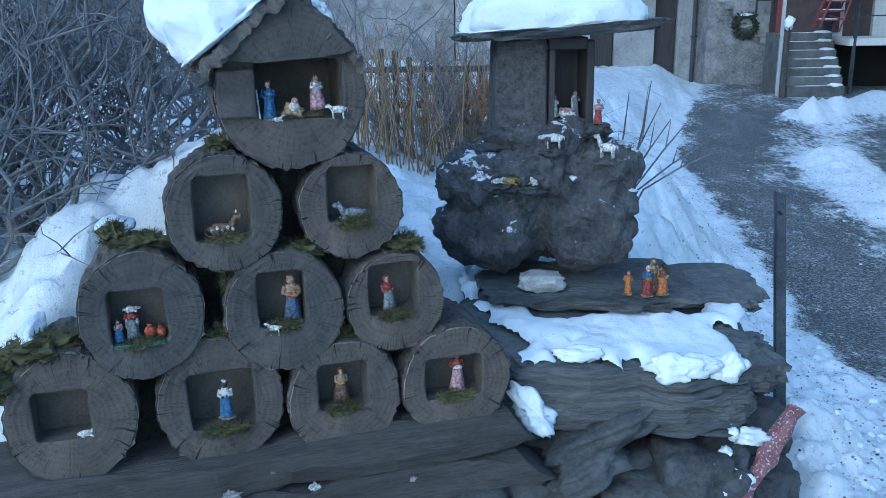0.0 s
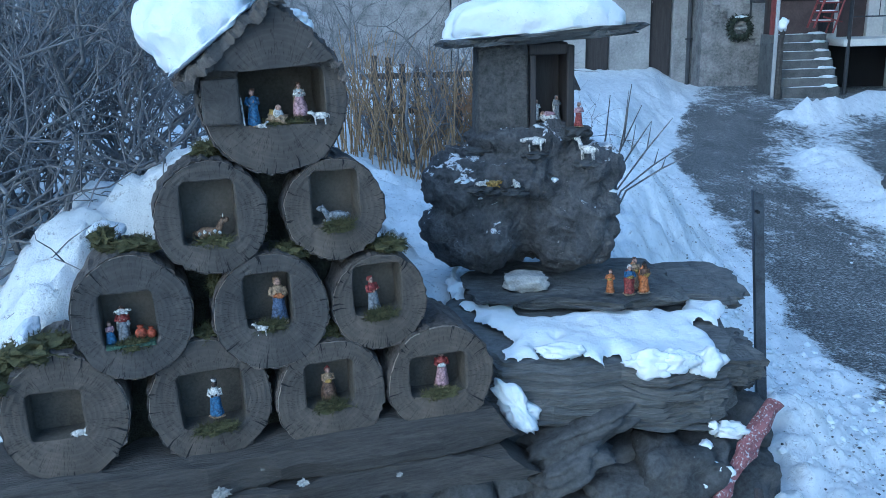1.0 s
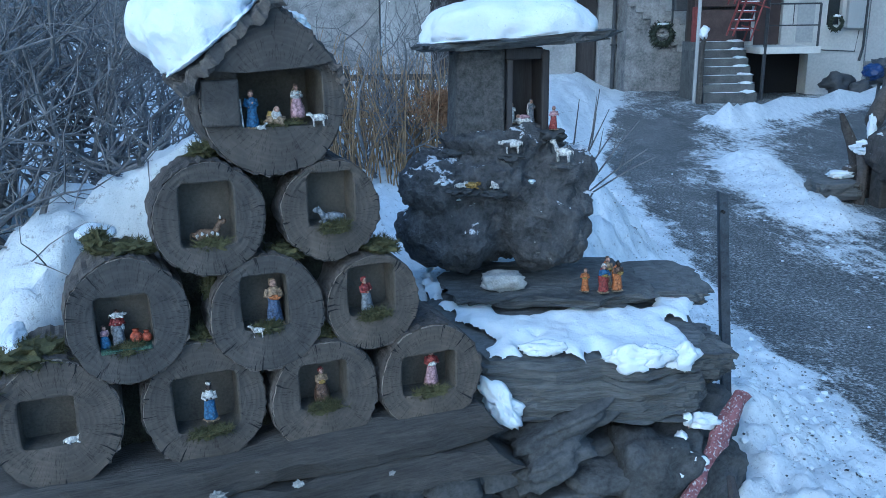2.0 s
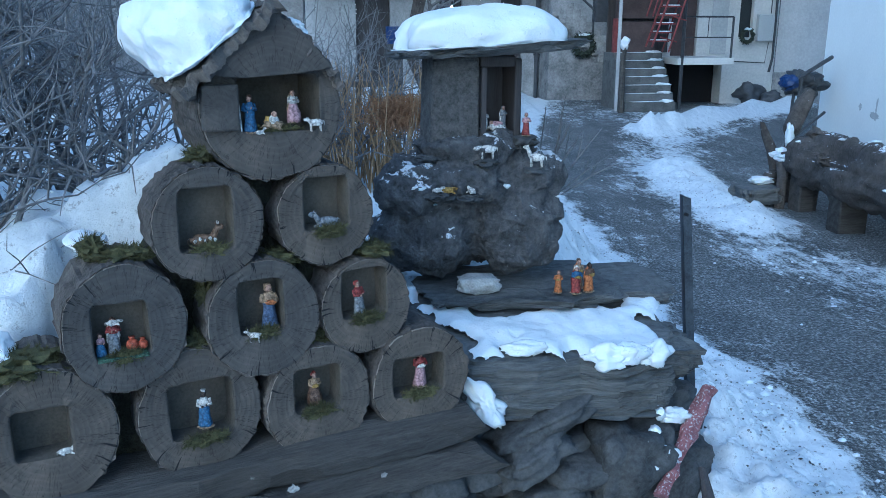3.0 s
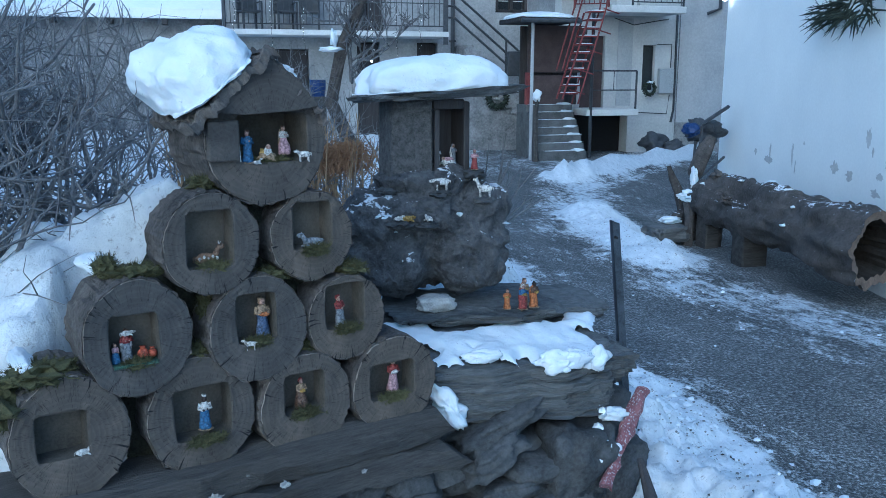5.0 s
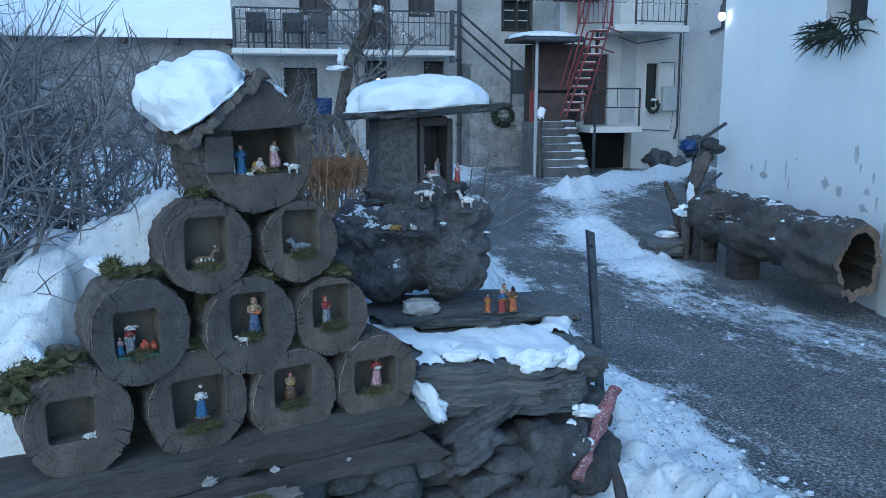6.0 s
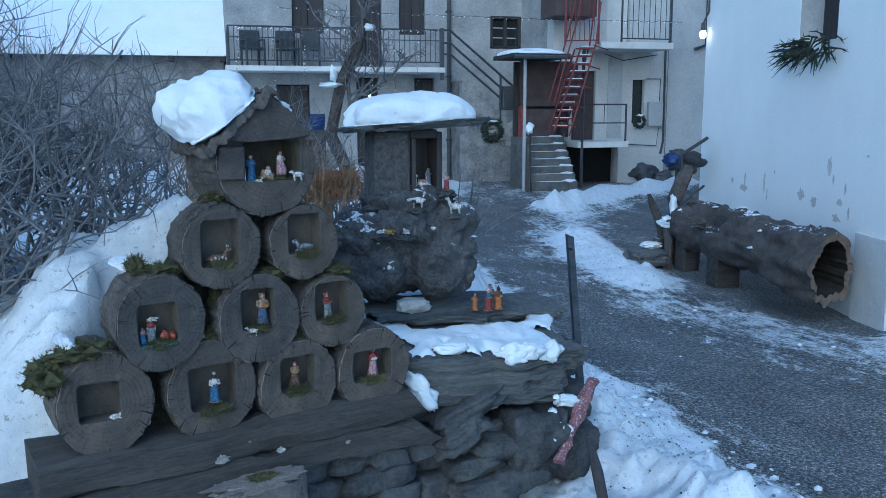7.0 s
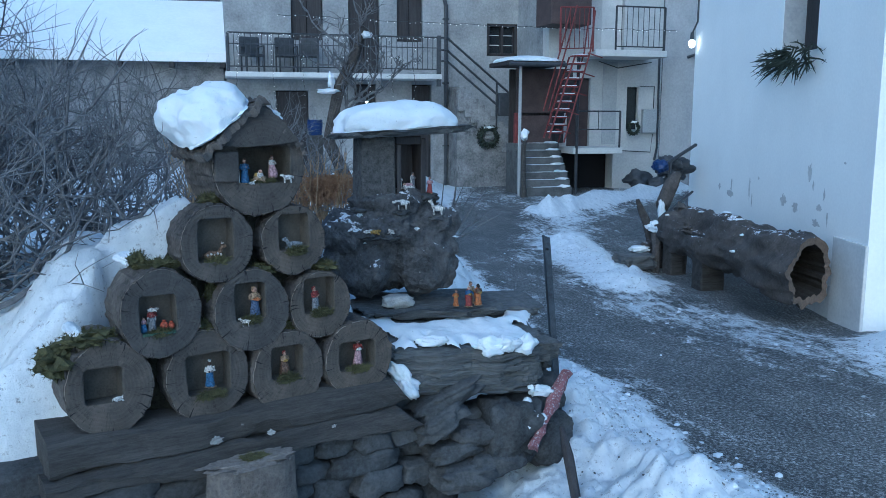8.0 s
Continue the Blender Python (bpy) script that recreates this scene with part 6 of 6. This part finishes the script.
bm, mats = coloured([(lump((0, 0, 0.012), (0.026, 0.016, 0.014), 3, 0.3, 5, 1), TAN), (lump((0.002, -0.004, 0.026), (0.013, 0.010, 0.014), 3, 0.1, 3, 2), WHITE), (lump((0.004, -0.004, 0.041), (0.008, 0.008, 0.009), 3, 0, 3), SKIN), (lump((-0.012, 0, 0.024), (0.010, 0.008, 0.013), 2, 0.2, 3, 5), GOLD)])
tagged(part("figurine", bm, mats, None, "", niche(0.037, 1.532, 0.03)), "small plaster infant lying on a straw manger", "figurine", "nativity figurines")
animal(1, 0.055, WHITE, niche(0.145, 1.527, 0.0, 175), False, 0.35, None, 3, "small white plaster lamb in the stable niche")
animal(2, 0.032, WHITE, niche(-0.008, 1.527, -0.004, 10), True, 0.6, None, 4, "tiny white plaster dove on the niche's lip", "bird_figurine")
animal(3, 0.092, (0.20, 0.13, 0.08), niche(-0.165, 1.243, 0.02, 0), True, 0.75, WHITE, 5, "brown plaster ox lying on moss", horns=True)
animal(4, 0.088, GREY, niche(0.175, 1.256, 0.02, 180), True, 0.6, None, 6, "grey plaster donkey lying on moss")
statuette(0.098, GREY, RED, BROWN, seed=6, held=None, cloak=WHITE, m=niche(-0.404, 0.990, 0.03), label="plaster shepherd carrying a lamb on his shoulders")
animal(5, 0.042, WHITE, niche(-0.404, 1.066, 0.02, 0), True, 0.1, None, 5, "white plaster lamb carried on the shepherd's shoulders")
statuette(0.062, BLUE, PINK, BROWN, seated=True, seed=7, m=niche(-0.438, 0.990, 0.02, 30), label="kneeling plaster statuette in a bright blue skirt")
for s, r in ((-0.362, 0.016), (-0.336, 0.013)):
    bm = lump((0, 0, r * 0.95), (r, r, r), 3, 0.0)
    add_tube(bm, [(0, 0, r * 1.6), (0, 0, r * 2.1), (0, 0, r * 2.3)], [r * 0.5, r * 0.45, r * 0.6], 10)
    tagged(part("clay_jar", bm, paint((0.42, 0.09, 0.04)), None, "", niche(s, 0.993, 0.02), True), "tiny red clay jar in the shepherds' niche", "jar", "clay jars")
tagged(part("base_board", box((-0.062, -0.01, -0.008), (0.062, 0.06, 0.002), 0.002), paint(GREEN), None, "", niche(-0.388, 0.989, 0.0)), "thin green painted board under the shepherds", "board")
statuette(0.132, (0.10, 0.14, 0.25), TAN, TAN, held=ORANGE, seed=9, m=niche(0.001, 0.990, 0.03), label="tall plaster woman statuette carrying a basket")
animal(6, 0.048, WHITE, niche(-0.052, 0.968, -0.006, 160), False, 0.45, BLACK, 7, "black and white plaster dog on the niche's lip")
statuette(0.110, GREY, RED, RED, seed=11, lean=-6, m=niche(0.270, 0.984, 0.03, 20), label="plaster statuette in a red jacket and cap")
statuette(0.108, BLUE, WHITE, BLACK, head=(0.06, 0.04, 0.03), crown=WHITE, seed=12, m=niche(-0.192, 0.737, 0.03, -10), label="dark-faced crowned statuette in blue robe and white shawl")
statuette(0.102, BROWN, TAN, RED, seated=True, held=GOLD, seed=13, m=niche(0.122, 0.735, 0.03), label="kneeling plaster statuette holding a golden gift")
statuette(0.118, PINK, RED, WHITE, crown=RED, held=WHITE, seed=14, m=niche(0.464, 0.722, 0.03, -8), label="plaster statuette in red coat with a tall crown")
animal(7, 0.05, WHITE, niche(-0.545, 0.748, 0.01, 0), True, 0.5, None, 8, "white plaster sheep in the low mossy log")

# the kings' group on the slate slab
for x, y, h, robe, coat, hair, cl, hd in ((0.505, 2.775, 0.085, ORANGE, ORANGE, BROWN, None, None), (0.585, 2.76, 0.105, RED, BLUE, WHITE, RED, None), (0.655, 2.775, 0.11, ORANGE, BROWN, BLACK, ORANGE, (0.05, 0.03, 0.02)), (0.62, 2.82, 0.115, TAN, TAN, BROWN, ORANGE, None)):
    statuette(h, robe, coat, hair, SKIN if hd is None else hd, False, cl, GOLD, None, int(x * 100), pose(0.605 + (x - 0.585) * 0.78, y, 0.846, 0, 0, (0.58 - x) * -250), "painted king statuette standing on the slate slab")


def on_boulder(x, z):
    """The foremost surface of the boulder near that place."""
    best = min((v.co for v in boulder_mesh.vertices if abs(v.co.x - x) < 0.02 and abs(v.co.z - z) < 0.015), key=lambda c: c.y, default=Vector((x, 2.85, z)))
    return best.y


boulder_mesh = bpy.data.objects["boulder"].data
ledge_mat = M_STONE
for k, (x, z, u, turn, up, lie, col) in enumerate([(0.290, 1.330, 0.085, 180, 0.05, False, WHITE), (0.372, 1.325, 0.085, 0, 0.35, False, WHITE), (0.470, 1.298, 0.085, 150, 0.9, False, WHITE), (0.140, 1.212, 0.07, 0, 0.1, True, GOLD), (0.222, 1.215, 0.06, 110, 0.5, True, WHITE), (0.10, 1.222, 0.05, 20, 0.3, True, WHITE)]):
    y = on_boulder(x, z)
    tagged(part("ledge", lump((x, y + 0.025, z - 0.017), (0.05, 0.055, 0.017), 3, 0.2, 4, k), ledge_mat), "small rock ledge on the boulder", "ledge", "boulder ledges", "stuff")
    animal(k, u, col, pose(x, y - 0.012, z, 0, 0, turn), lie, up, None, 20 + k, "white plaster sheep standing on the boulder" if col == WHITE else "yellow plaster animal lying on the boulder")
y = on_boulder(0.10, 1.335)
tagged(part("ledge", lump((0.10, y + 0.04, 1.322), (0.05, 0.06, 0.016), 3, 0.2, 4, 9), ledge_mat), "small rock ledge on the boulder", "ledge", "boulder ledges", "stuff")
statuette(0.06, TAN, WHITE, TAN, seed=31, m=pose(0.10, y + 0.02, 1.335), label="little plaster shepherd sitting on the boulder")
sm = shrine.matrix_basis
statuette(0.075, WHITE, WHITE, TAN, seed=33, m=sm @ pose(0.035, -0.05, 0.022), label="white plaster statuette in the shrine")
statuette(0.085, GREY, GREY, GREY, seed=34, cloak=WHITE, m=sm @ pose(0.112, -0.03, 0.022, 0, 0, 25), label="grey hooded statuette in the shrine")
bm, mats = coloured([(lump((0, 0, 0.010), (0.030, 0.016, 0.012), 3, 0.3, 5, 1), WHITE), (lump((0.002, -0.004, 0.022), (0.022, 0.010, 0.010), 3, 0.1, 3, 2), PINK), (lump((-0.02, -0.004, 0.026), (0.008,) * 3, 2, 0), SKIN)])
tagged(part("figurine", bm, mats, None, "", sm @ pose(0.075, -0.06, 0.022)), "pink swaddled infant statuette in the shrine", "figurine", "nativity figurines")
statuette(0.085, RED, PINK, PINK, seed=36, m=pose(0.445, 2.93, 1.405), label="small red statuette beside the shrine")
tagged(part("ledge", lump((0.445, 2.95, 1.385), (0.05, 0.06, 0.022), 3, 0.2, 4, 12), ledge_mat), "small rock ledge on the boulder", "ledge", "boulder ledges", "stuff")

# loose snow crumbs and gravel strewn over the lane and its edges
def strew(name, count, seed, place, size, material, label, category):
    rnd = random.Random(seed)
    base = bmesh.new()
    bmesh.ops.create_icosphere(base, subdivisions=1, radius=1)
    shape = [v.co.copy() for v in base.verts]
    tris = [[v.index for v in f.verts] for f in base.faces]
    base.free()
    verts, faces = [], []
    for _ in range(count):
        x, y = place(rnd)
        r = size(rnd)
        z, o = land(x, y)[0] + r * 0.15, len(verts)
        k = [rnd.uniform(0.65, 1.25) for _ in range(3)]
        for c in shape:
            w = r * rnd.uniform(0.75, 1.2)
            verts.append((x + c.x * k[0] * w, y + c.y * k[1] * w, z + c.z * 0.65 * k[2] * w))
        faces += [[o + i for i in t] for t in tris]
    me = bpy.data.meshes.new(name)
    me.from_pydata(verts, [], faces)
    me.materials.append(material)
    return tagged(new(name, me), label, category, "", "stuff")


def bank_edge(rnd):
    y = rnd.uniform(1.2, 4.6)
    return 1.62 + rnd.gauss(0, 0.20), y


def kerb_edge(rnd):
    y = rnd.uniform(4.6, 10.5)
    return along(KERB, y) + rnd.gauss(-0.45, 0.35), y


M_GRAVEL = rough_stuff("road_grit", (0.05, 0.052, 0.052), (0.32, 0.325, 0.32), 40, 200, 0.9, 0.3, 0.003)
strew("snow_crumbs", 520, 61, bank_edge, lambda r: 0.004 + 0.024 * r.random() ** 3, M_SNOW, "crumbled snow lumps along the cleared bank", "snow")
strew("snow_crumbs", 200, 62, kerb_edge, lambda r: 0.004 + 0.020 * r.random() ** 4, M_SNOW, "crumbled snow lumps along the lane's far edge", "snow")
strew("gravel", 9000, 63, lambda r: (r.uniform(1.35, 4.6), 1.2 + 8.8 * r.random() ** 1.5), lambda r: 0.003 + 0.006 * r.random() ** 2, M_GRAVEL, "loose grey grit strewn over the lane", "gravel")
strew("gravel", 260, 64, lambda r: (r.uniform(0.95, 1.8), r.uniform(1.3, 4.4)), lambda r: 0.003 + 0.006 * r.random() ** 3, M_STONE, "dark grit and bark bits lying on the snow bank", "gravel")
